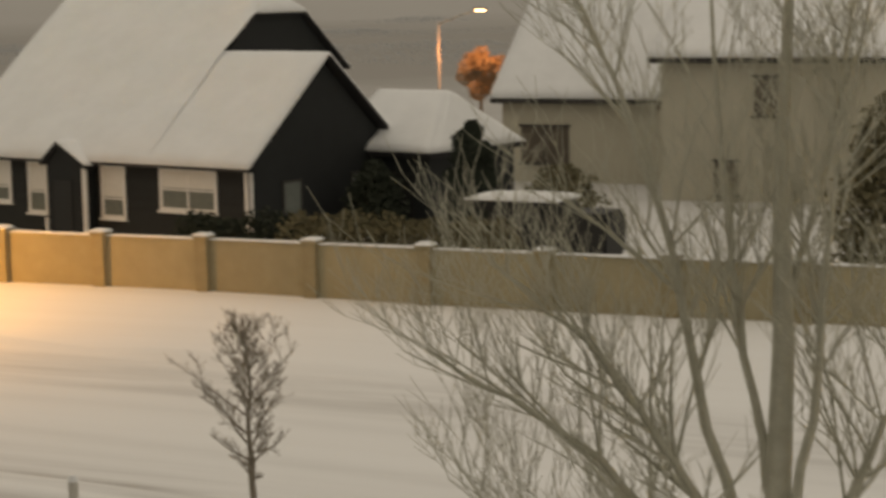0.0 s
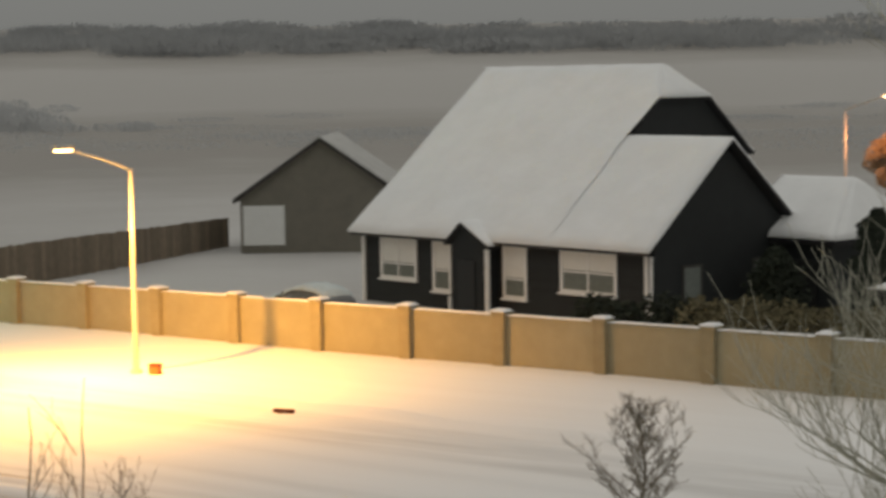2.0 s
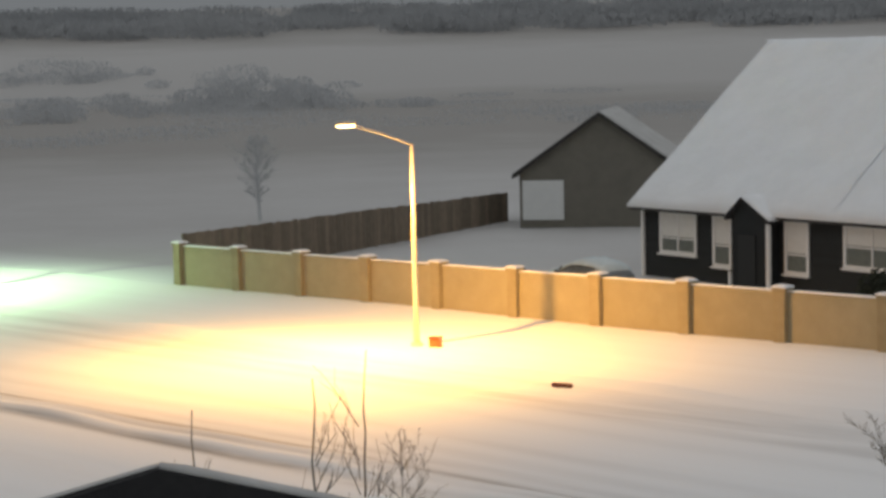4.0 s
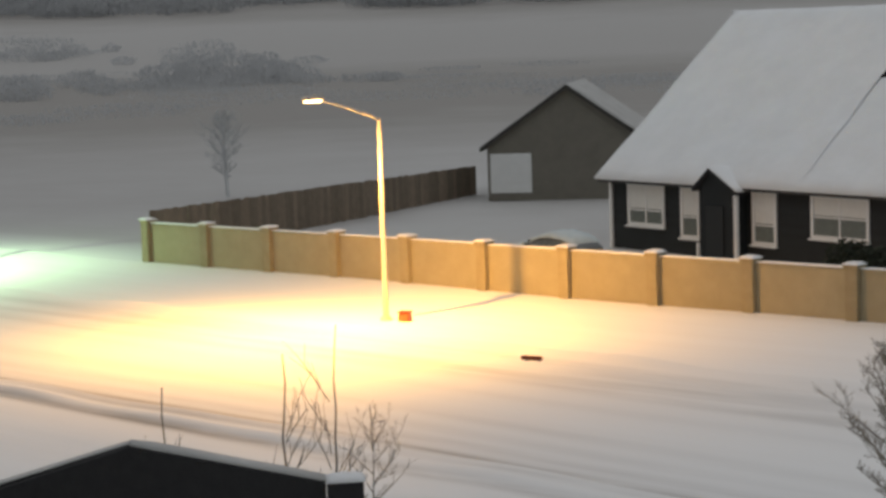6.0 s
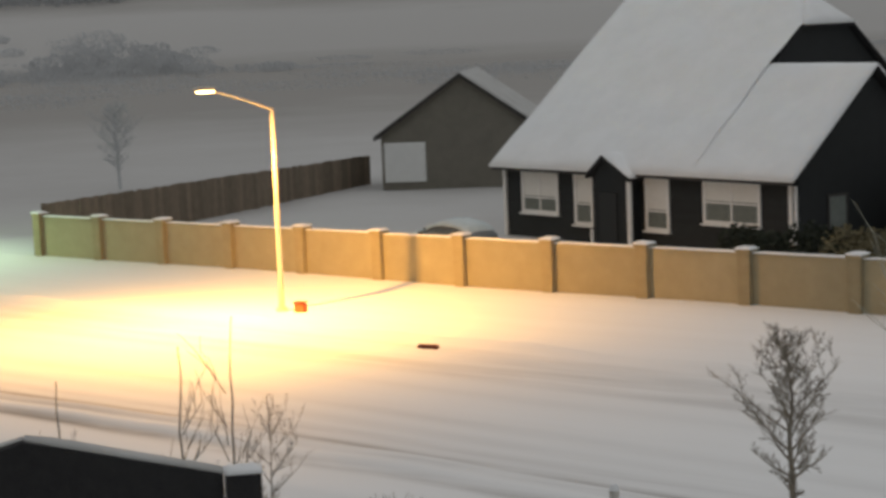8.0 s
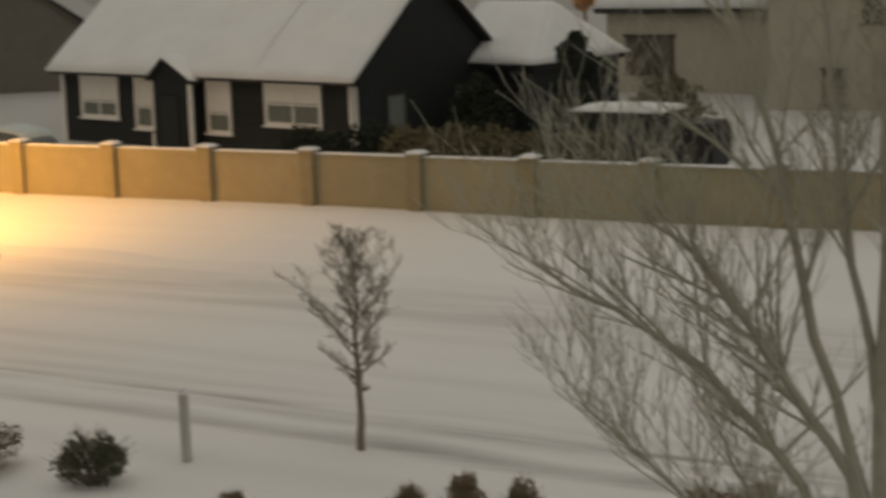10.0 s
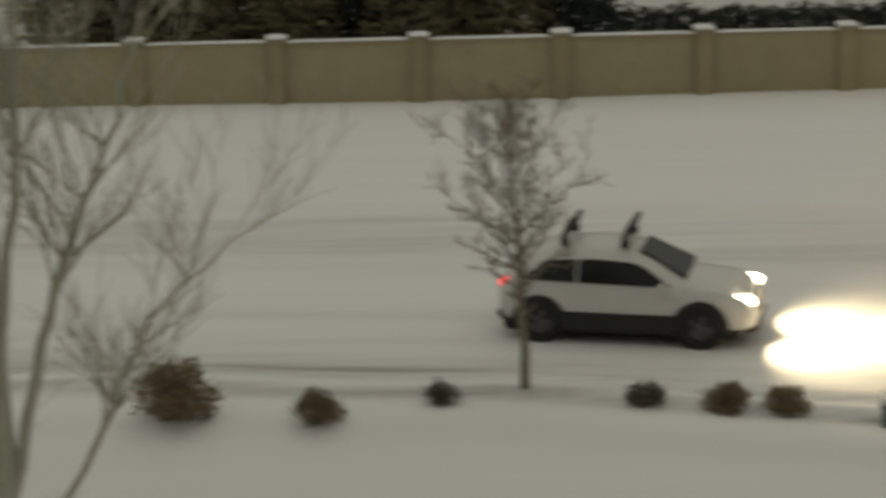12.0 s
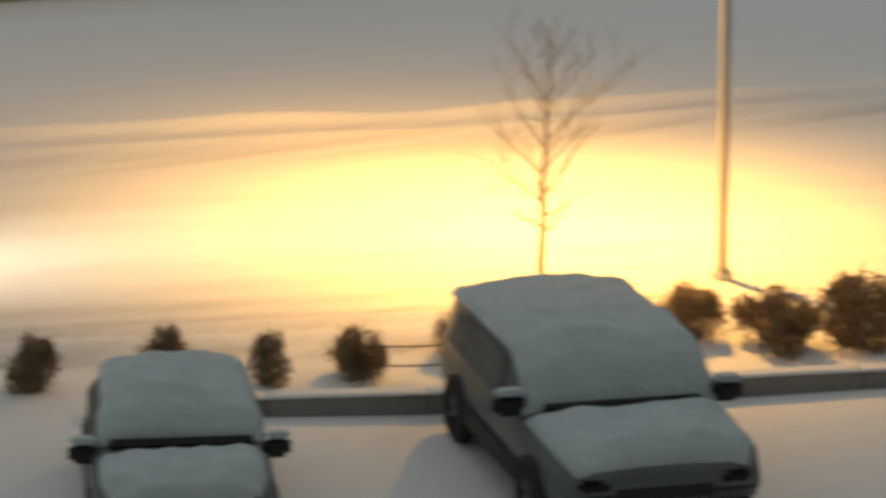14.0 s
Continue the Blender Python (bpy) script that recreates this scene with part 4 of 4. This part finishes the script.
# ---- cars ----
def loft(bm, sections):
    rings = [[bm.verts.new(p) for p in s] for s in sections]
    n = len(rings[0])
    for a, b in zip(rings, rings[1:]):
        for i in range(n):
            bm.faces.new((a[i], a[(i + 1) % n], b[(i + 1) % n], b[i]))
    bm.faces.new(rings[0][::-1])
    bm.faces.new(rings[-1])
    bmesh.ops.recalc_face_normals(bm, faces=bm.faces[:])


def car_section(x, zb, belt, top, w, wt, grow_by=0.0):
    w, wt, top = w + grow_by, wt + grow_by, top + grow_by
    mid_z = (zb + belt) / 2
    half = [(w * 0.93, zb), (w, zb + 0.14), (w * 1.01, mid_z), (w * 0.98, belt), (wt, top - 0.09), (wt * 0.86, top - 0.02), (wt * 0.4, top)]
    return [Vector((x, y, z)) for y, z in half] + [Vector((x, -y, z)) for y, z in half[::-1]]


HATCH = [(-2.02, 0.5, 0.92, 0.98, 0.74, 0.58), (-1.95, 0.4, 0.98, 1.12, 0.83, 0.62), (-1.7, 0.34, 1.02, 1.36, 0.88, 0.57), (-1.25, 0.32, 1.02, 1.5, 0.9, 0.59), (-0.4, 0.3, 1.0, 1.56, 0.91, 0.61),
         (0.2, 0.3, 0.99, 1.51, 0.91, 0.6), (0.62, 0.3, 0.98, 1.34, 0.91, 0.65), (1.1, 0.3, 0.98, 1.08, 0.9, 0.75), (1.7, 0.32, 0.93, 1.01, 0.89, 0.74), (2.05, 0.34, 0.82, 0.9, 0.84, 0.66), (2.2, 0.4, 0.66, 0.74, 0.74, 0.54)]
JEEP = [(-2.3, 0.6, 1.1, 1.72, 0.84, 0.74), (-2.24, 0.45, 1.12, 1.8, 0.9, 0.8), (-1.2, 0.42, 1.12, 1.84, 0.93, 0.8), (0.2, 0.42, 1.1, 1.83, 0.93, 0.79), (0.55, 0.42, 1.1, 1.62, 0.93, 0.8), (0.95, 0.42, 1.1, 1.2, 0.93, 0.84),
        (2.0, 0.46, 1.02, 1.12, 0.91, 0.8), (2.25, 0.5, 0.85, 0.98, 0.86, 0.7), (2.32, 0.55, 0.75, 0.85, 0.8, 0.6)]


def at_station(stations, x):
    xs_ = [s[0] for s in stations]
    return [float(np.interp(x, xs_, [s[i] for s in stations])) for i in range(1, 6)]


def side_glass(stations, x0, x1, side, name, parent, lean0=0.0, lean1=0.0, mat=None):
    bm = bmesh.new()
    lo, hi = [], []
    for k in range(7):
        f = k / 6
        xa, xb = x0 + (x1 - x0) * f, x0 + lean0 + (x1 + lean1 - x0 - lean0) * f
        zb, belt, top, w, wt = at_station(stations, xa)
        lo.append(Vector((xa, side * (w * 0.98 + 0.004), belt + 0.03)))
        zb, belt, top, w, wt = at_station(stations, xb)
        g = 0.8
        hi.append(Vector((xb, side * (w * 0.98 * (1 - g) + wt * g + 0.014), (belt + 0.0) * (1 - g) + (top - 0.09) * g)))
    outline = lo + hi[::-1]
    prism(bm, outline, (0, side * 0.008, 0))
    return part(name, bm, mat or M_GLASS, parent, "dark side window")


def wheel_at(parent, x, y, r, side):
    bm = bmesh.new()
    prof = [(0.0, 0.6), (0.0, 0.93), (0.03, 1.0), (0.19, 1.0), (0.22, 0.93), (0.22, 0.6)]
    n = 20
    rings = [[bm.verts.new((x + r * q * math.cos(2 * math.pi * i / n), y - side * o, r + r * q * math.sin(2 * math.pi * i / n))) for i in range(n)] for o, q in prof]
    for k in range(len(rings)):
        a, b = rings[k], rings[(k + 1) % len(rings)]
        for i in range(n):
            bm.faces.new((a[i], a[(i + 1) % n], b[(i + 1) % n], b[i]))
    bmesh.ops.recalc_face_normals(bm, faces=bm.faces[:])
    w = part("wheel", bm, M_TYRE, parent, "black winter tyre")
    rim = bmesh.new()
    tube(rim, (x, y - side * 0.06, r), (x, y - side * 0.1, r), r * 0.6, r * 0.6, 16)
    for k in range(5):
        a = 2 * math.pi * k / 5
        tube(rim, (x, y - side * 0.03, r), (x + math.cos(a) * r * 0.58, y - side * 0.03, r + math.sin(a) * r * 0.58), 0.04, 0.03, 5)
    part("rim", rim, M_RIM, w, "dark alloy rim")


def arch_at(parent, x, w, r, side):
    bm = bmesh.new()
    n = 14
    pts = [(x + math.cos(math.pi * k / n) * (r + 0.1), r * 0.95 + math.sin(math.pi * k / n) * (r + 0.09)) for k in range(n + 1)]
    prism(bm, [Vector((px_, side * (w - 0.02), max(pz, 0.2))) for px_, pz in pts], (0, side * 0.05, 0))
    part("wheel_arch", bm, M_PLASTIC, parent, "black wheel arch lining")


def build_car(name, m, stations, paint, label, r=0.34, axles=(-1.32, 1.33)):
    c = thing(name, m, label, "car")
    bm = bmesh.new()
    loft(bm, [car_section(*s) for s in stations])
    part("body", bm, paint, c, "", True)
    for side in (-1, 1):
        for x in axles:
            w = at_station(stations, x)[3]
            arch_at(c, x, w, r, side)
            wheel_at(c, x, side * (w + 0.05), r, side)
        part("sill", boxed((0.0, side * (stations[4][4] - 0.02), stations[4][1] + 0.1), (axles[1] - axles[0] - 0.75, 0.1, 0.3), 0, 0.02), M_PLASTIC, c, "black plastic sill")
    return c


CAR = pose(2.12, 30.65, gz_at(2.12, 30.65) - 0.02, 0, 0, -13) @ Matrix.Diagonal((0.95, 0.96, 0.97, 1))
car = build_car("hatchback_car", CAR, HATCH, M_CARPAINT, "white hatchback with lit headlights and roof ski racks on the road", 0.365)
for side in (-1, 1):
    side_glass(HATCH, -1.62, -0.72, side, "rear_side_window", car, 0.4, 0.0)
    side_glass(HATCH, -0.67, 0.85, side, "front_side_window", car, 0.0, -0.45)
    mir = part("mirror", boxed((0.72, side * 1.0, 1.02), (0.14, 0.2, 0.14), 0, 0.04), M_CARPAINT, car)
    part("headlight", boxed((2.0, side * 0.65, 0.78), (0.3, 0.3, 0.17), side * -0.35, 0.05), M_HEADLIGHT, car, "headlight shining white")
    part("fog_surround", boxed((2.12, side * 0.58, 0.46), (0.1, 0.25, 0.14), 0, 0.03), M_PLASTIC, car)
    part("tail_light", boxed((-1.9, side * 0.69, 0.95), (0.16, 0.26, 0.14), side * 0.3, 0.03), M_TAIL, car, "tail light glowing red")
    for x in (-0.95, 0.05):
        part("rack_foot", boxed((x, side * 0.5, 1.6), (0.13, 0.12, 0.16), 0, 0.03), M_PLASTIC, car)
for x in (-0.95, 0.05):  # ski carriers: a bar across the roof and a raised arm over it
    bar_ob = part("roof_bar", boxed((x, 0, 1.69), (0.08, 1.3, 0.05), 0, 0.015), M_PLASTIC, car, "black roof bar")
    part("ski_arm", boxed((x + 0.06, 0.02, 1.85), (0.09, 1.25, 0.06), 0, 0.02), M_PLASTIC, bar_ob, "black raised ski arm")
    for y_ in (-0.56, 0.56):
        part("hinge", tube(bmesh.new(), (x, y_, 1.7), (x + 0.06, y_, 1.85), 0.05, 0.04, 8), M_PLASTIC, bar_ob)
    part("latch", tube(bmesh.new(), (x + 0.06, -0.6, 1.83), (x + 0.14, -0.68, 2.02), 0.055, 0.03, 7), M_PLASTIC, bar_ob, "black upright latch")
ws = bmesh.new()
prism(ws, [Vector((1.06, 0.66, 1.115)), Vector((1.06, -0.66, 1.115)), Vector((0.29, -0.5, 1.495)), Vector((0.29, 0.5, 1.495))], (0.02, 0, 0.02))
part("windscreen", ws, M_GLASS, car, "dark windscreen")
rw = bmesh.new()
prism(rw, [Vector((-1.95, 0.52, 1.13)), Vector((-1.95, -0.52, 1.13)), Vector((-1.68, -0.46, 1.385)), Vector((-1.68, 0.46, 1.385))], (-0.02, 0, 0.02))
part("rear_window", rw, M_GLASS, car, "dark rear window")
# black box added below the body to block light and deepen the shade
part("underbody", boxed((0.0, 0, 0.27), (3.9, 1.62, 0.2), 0, 0.04), M_PLASTIC, car, "dark box under the body that deepens the shade")
part("grille", boxed((2.16, 0, 0.62), (0.1, 0.8, 0.22), 0, 0.03), M_PLASTIC, car)
part("bumper", boxed((2.1, 0, 0.34), (0.3, 1.5, 0.14), 0, 0.05), M_PLASTIC, car)
part("rear_bumper", boxed((-1.95, 0, 0.42), (0.22, 1.55, 0.18), 0, 0.05), M_PLASTIC, car)
part("plate_lamp", boxed((-2.01, 0, 0.78), (0.03, 0.34, 0.08)), M_PLATE, car)
for side in (-1, 1):  # low beam: a wide near part and a long narrow throw along the road
    a = tuple(CAR @ Vector((2.25, side * 0.62, 0.74)))
    point_lamp("car_headlight", a, 2600, (1.0, 0.84, 0.62), 0.06, 60, tuple(CAR @ Vector((6.0, side * 0.1 + 0.3, 0.0))), 1.0)
    point_lamp("car_headlight", a, 600, (1.0, 0.84, 0.62), 0.06, 140, tuple(CAR @ Vector((6.0, side * 1.2, -0.1))), 1.0)
    point_lamp("car_headlight", a, 27000, (1.0, 0.84, 0.62), 0.06, 26, tuple(CAR @ Vector((24.0, side * 0.8 + 1.2, 0.1))), 1.0)


def snowed_car(name, m, stations, label, roof_x, hood_x, r, axles, glass_line, gap=1.0, mirror_up=0.0):
    c = build_car(name, m, stations, M_CARDARK, label, r, axles)
    for side in (-1, 1):
        side_glass(stations, roof_x[0] + 0.25, 0.2, side, "side_window", c, 0.1, -0.1, M_ICED)
        mirror = part("mirror", boxed((glass_line - 0.12, side * (stations[5][4] + 0.06), stations[5][2] + 0.05 + mirror_up), (0.2, 0.28, 0.26), 0, 0.06), M_PLASTIC, c, "dark door mirror")
        part("mirror_snow", boxed((glass_line - 0.12, side * (stations[5][4] + 0.06), stations[5][2] + 0.21 + mirror_up), (0.2, 0.26, 0.08), 0, 0.035), M_BLUE_SNOW, mirror, "lump of snow")
        part("headlight", boxed((stations[-2][0] + 0.02, side * 0.6, stations[-2][2] - 0.05), (0.14, 0.3, 0.16), 0, 0.04), M_GLASS, c, "dark unlit headlight")
    part("wiper_gap", prism_at([(glass_line + 0.02, 0.72, stations[5][2] + 0.13), (glass_line + 0.02, -0.72, stations[5][2] + 0.13), (glass_line - 0.1 * gap, -0.7, stations[5][2] + 0.13 + 0.11 * gap), (glass_line - 0.1 * gap, 0.7, stations[5][2] + 0.13 + 0.11 * gap)], (0.05 * gap, 0, 0.08 * gap)), M_GLASS, c, "strip of dark windscreen above the wipers")
    part("grille", boxed((stations[-1][0] - 0.05, 0, 0.68), (0.14, 0.9, 0.2), 0, 0.03), M_PLASTIC, c)
    part("bumper", boxed((stations[-1][0] - 0.08, 0, 0.45), (0.3, 1.6, 0.16), 0, 0.06), M_PLASTIC, c)

    def cover(x0, x1, thick, seed, name_):
        bm = bmesh.new()
        n, k = 30, 22
        grid, under = [], []
        for i in range(n + 1):
            x = x0 + (x1 - x0) * i / n
            zb, belt, top, w, wt = at_station(stations, x)
            row, urow = [], []
            for j in range(k + 1):
                f = -1 + 2 * j / k
                y = f * (wt + 0.05)
                z = top - 0.09 * abs(f) ** 3
                e = min(i, n - i) / n
                edge = min(1, e / 0.08) ** 0.5 * min(1, (1 - abs(f)) / 0.12 + 0.25) ** 0.5
                t_ = thick * (0.8 + 0.5 * noise.noise(Vector((x * 1.3 + seed, y * 1.3, 0))) + 0.45 * noise.noise(Vector((x * 4.1 + seed, y * 4.1, 3)))) * edge
                row.append(bm.verts.new((x, y, z + 0.02 + t_)))
                urow.append(bm.verts.new((x, y, z + 0.008)))
            grid.append(row)
            under.append(urow)
        for i in range(n):
            for j in range(k):
                bm.faces.new((grid[i][j], grid[i + 1][j], grid[i + 1][j + 1], grid[i][j + 1]))
        for i in range(n):
            for j in (0, k):
                bm.faces.new((grid[i][j], grid[i + 1][j], under[i + 1][j], under[i][j]))
        for j in range(k):
            for i in (0, n):
                bm.faces.new((grid[i][j], grid[i][j + 1], under[i][j + 1], under[i][j]))
        bmesh.ops.recalc_face_normals(bm, faces=bm.faces[:])
        part(name_, bm, M_BLUE_SNOW, c, "blue-grey snow cover", True)
    cover(roof_x[0], roof_x[1], 0.15, 3, "roof_snow")
    cover(hood_x[0], hood_x[1], 0.13, 9, "bonnet_snow")
    return c


SMALL = [(a, b, c, d, e, f * (1.2 if a < 0.7 else 1.03)) for a, b, c, d, e, f in HATCH]
snowed_car("parked_car", pose(10.95, 18.5, 0, 0, 0, -117) @ Matrix.Diagonal((0.82, 1.1, 0.92, 1)), SMALL, "small parked car covered in snow", (-1.85, 0.9), (1.1, 2.15), 0.33, (-1.32, 1.33), 1.0, 0.6)
snowed_car("parked_offroader", pose(15.68, 16.68, 0, 0, 0, -111) @ Matrix.Diagonal((0.98, 1.38, 0.97, 1)), JEEP, "boxy parked off-roader covered in snow", (-2.28, 0.9), (0.98, 2.25), 0.4, (-1.4, 1.45), 0.93, 0.4, 0.14)
snowed_car("yard_car", pose(-48.4, 58.3, 0, 0, 0, 172) @ Matrix.Diagonal((0.85, 1.0, 0.84, 1)), SMALL, "dark car with snow on its roof parked behind the fence", (-1.85, 0.9), (1.1, 2.15), 0.33, (-1.32, 1.33), 1.0)

# ---- small things along the road ----
cab = thing("utility_box", pose(5.65, 25.6, gz_at(5.65, 25.6), 0, 0, -10), "green steel utility box with snow on its lid", "utility box")
part("cabinet", boxed((0, 0, 0.13), (0.9, 0.5, 0.34), 0, 0.03), M_BOX, cab)
part("lid", boxed((0, 0, 0.32), (0.96, 0.56, 0.05), 0, 0.015), M_BOX, cab)
part("lid_snow", snow_slab(bmesh.new(), [(-0.47, -0.27, 0.345), (0.47, -0.27, 0.345), (0.47, 0.27, 0.345), (-0.47, 0.27, 0.345)], 0.12, 17, 8), M_SNOW, cab, "", True)
bol = thing("marker_post", pose(-18.85, 26.65, gz_at(-18.85, 26.65)), "short grey marker post beside the road", "post")
part("post", tube(bmesh.new(), (0, 0, 0), (0, 0, 1.15), 0.09, 0.085, 10), M_POLE, bol)
part("cap", tube(bmesh.new(), (0, 0, 1.15), (0, 0, 1.25), 0.1, 0.05, 10), M_SNOW, bol)
hyd = thing("orange_box", pose(-43.6, 44.9, gz_at(-43.6, 44.9), 0, 0, 20), "small orange box at the foot of the street lamp", "box")
part("case", boxed((0, 0, 0.12), (0.36, 0.3, 0.32), 0, 0.04), M_ORANGE, hyd)
part("lid", boxed((0, 0, 0.3), (0.4, 0.34, 0.05), 0, 0.015), M_RUST, hyd)
mark = thing("road_marker", pose(-35.3, 41.3, gz_at(-35.3, 41.3), 0, 0, 15), "low rusty kerb marker showing through the snow", "marker")
part("bar", boxed((0, 0, 0.05), (0.62, 0.16, 0.12), 0, 0.03), M_RUST, mark)
part("foot", boxed((0, 0, -0.02), (0.3, 0.3, 0.06), 0, 0.01), M_PLASTIC, mark)

# low retaining wall between the car park and the planting strip, in cast lengths
low_wall = thing("low_wall", pose(0, 0, 0), "low grey concrete wall with snow on top beside the car park", "wall")
wall_x = [11.5 + 1.9 * k for k in range(13)]
for xa, xb in zip(wall_x, wall_x[1:]):
    ya, yb = float(np.interp(xa, *BERM)) - 0.42, float(np.interp(xb, *BERM)) - 0.42
    run, ang = math.hypot(xb - xa, yb - ya), math.atan2(yb - ya, xb - xa)
    block = part("block", boxed((0, 0, 0.04), (run - 0.012, 0.24, 0.4), 0, 0.012), M_KERB, low_wall)
    block.matrix_basis = pose((xa + xb) / 2, (ya + yb) / 2, 0, 0, 0, math.degrees(ang))
    part("block_snow", snow_slab(bmesh.new(), [(-run / 2, -0.13, 0.24), (run / 2, -0.13, 0.24), (run / 2, 0.13, 0.24), (-run / 2, 0.13, 0.24)], 0.05, xa, 8), M_SNOW, block, "", True)

# two wires on short posts through the planting strip
wire_fence = thing("wire_fence", pose(0, 0, 0), "low fence of two dark wires on short posts", "fence")
ends = [Vector((15.1, 20.9, 0)), Vector((17.0, 20.05, 0)), Vector((18.9, 19.2, 0))]
for p in ends:
    part("post", tube(bmesh.new(), (p.x, p.y, -0.1), (p.x, p.y, 0.55), 0.03, 0.028, 8), M_BARK, wire_fence)
for z in (0.2, 0.48):
    wire = bmesh.new()
    for a, b in zip(ends, ends[1:]):
        tube(wire, (a.x, a.y, z), ((a.x + b.x) / 2, (a.y + b.y) / 2, z - 0.03), 0.012, 0.012, 5)
        tube(wire, ((a.x + b.x) / 2, (a.y + b.y) / 2, z - 0.03), (b.x, b.y, z), 0.012, 0.012, 5)
    part("wire", wire, M_PLASTIC, wire_fence)

# near gabled roof end, dark against the road
gable = thing("gable_roof", pose(-19.77, 15.31, 0, 0, 0, 49.5), "dark gabled carport end with a thin edge of snow", "carport")
part("gable_wall", prism_at([(-2.6, 0, 0), (2.45, 0, 0), (2.45, 0, 3.5), (0, 0, 4.1), (-2.6, 0, 3.4)], (0, 0.35, 0)), M_SHINGLE, gable)
part("side_return", boxed((2.7, 0.1, 1.75), (0.45, 0.4, 3.5)), M_SHINGLE, gable)
part("edge_snow", snow_slab(bmesh.new(), [(-2.7, 0.12, 3.4), (0, 0.12, 4.1), (0, 0.34, 4.1), (-2.7, 0.34, 3.4)], 0.02, 18, 8), M_THIN_SNOW, gable, "", True)
part("edge_snow", snow_slab(bmesh.new(), [(0, 0.02, 4.1), (2.45, 0.02, 3.5), (2.45, 0.36, 3.5), (0, 0.36, 4.1)], 0.06, 19, 8), M_THIN_SNOW, gable, "", True)
part("return_snow", snow_slab(bmesh.new(), [(2.46, -0.12, 3.5), (2.95, -0.12, 3.5), (2.95, 0.32, 3.5), (2.46, 0.32, 3.5)], 0.07, 20, 6), M_SNOW, gable, "", True)

# ---- side fence of boards ----
side = thing("board_fence", pose(-65.2, 51.9, 0), "weathered brown board fence running back from the corner", "fence")
heading = math.atan2(82.4 - 51.9, -74.0 + 65.2)
for k in range(90):
    f = (k + 0.5) * 0.35
    x, y = math.cos(heading) * f, math.sin(heading) * f
    if k == 0:
        bm = boxed((0, 0, 0.8), (0.33, 0.03, 1.6), 0, 0)
        first = part("board", bm, M_WOOD, side)
        first.matrix_basis = pose(x, y, 0, 0, 0, math.degrees(heading))
    else:
        b = new("board", first.data)
        b.parent = side
        b.matrix_basis = pose(x, y, random.uniform(-0.05, 0.02), 0, random.uniform(-0.6, 0.6), math.degrees(heading)) @ Matrix.Diagonal((1, 1, 1.3 - 0.3 * k / 90, 1))

# ---- the long tan fence: posts, caps and panels ----
fence = thing("fence", pose(0, 51.2, 0), "long tan concrete panel fence with square posts, snow on top", "fence")
BAY, FIRST, COUNT = 3.666, -64.12, 29
def shared(name, me_from, m, parent):
    ob = new(name, me_from)
    ob.parent = parent
    ob.matrix_basis = m
    return ob


def mesh_of(bm, mat, smooth=False):
    data = bpy.data.meshes.new("piece")
    bm.to_mesh(data)
    bm.free()
    data.materials.append(mat)
    return data


post_me = mesh_of(boxed((0, 0, 0.86), (0.44, 0.44, 1.8), 0, 0.02), M_POST)
cap_me = mesh_of(boxed((0, 0, 1.79), (0.52, 0.52, 0.09), 0, 0.02), M_POST)
psnow_me = mesh_of(snow_slab(bmesh.new(), [(-0.27, -0.27, 1.83), (0.27, -0.27, 1.83), (0.27, 0.27, 1.83), (-0.27, 0.27, 1.83)], 0.1, 21, 6), M_SNOW)
panel_me = mesh_of(boxed((BAY / 2, 0, 0.8), (BAY - 0.44, 0.1, 1.64), 0, 0.012), M_FENCE)
rail_me = mesh_of(boxed((BAY / 2, 0, 1.64), (BAY - 0.44, 0.16, 0.07), 0, 0.015), M_FENCE)
rsnow_me = mesh_of(snow_slab(bmesh.new(), [(0.22, -0.09, 1.675), (BAY - 0.22, -0.09, 1.675), (BAY - 0.22, 0.09, 1.675), (0.22, 0.09, 1.675)], 0.06, 22, 10), M_SNOW)
for k in range(COUNT):
    x = FIRST + BAY * k
    z = gz_at(x, 51.2) * 0.3
    p = shared("post", post_me, pose(x, 0, z - 0.04, 0, 0, random.uniform(-1, 1)), fence)
    shared("cap", cap_me, pose(0, 0, 0), p)
    shared("post_snow", psnow_me, pose(0, 0, 0, 0, 0, 90 * (k % 4)), p)
    if k < COUNT - 1:
        shared("panel", panel_me, pose(x, random.uniform(-0.02, 0.02), z), fence)
        shared("top_rail", rail_me, pose(x, 0, z), fence)
        shared("rail_snow", rsnow_me, pose(x, 0, z), fence)
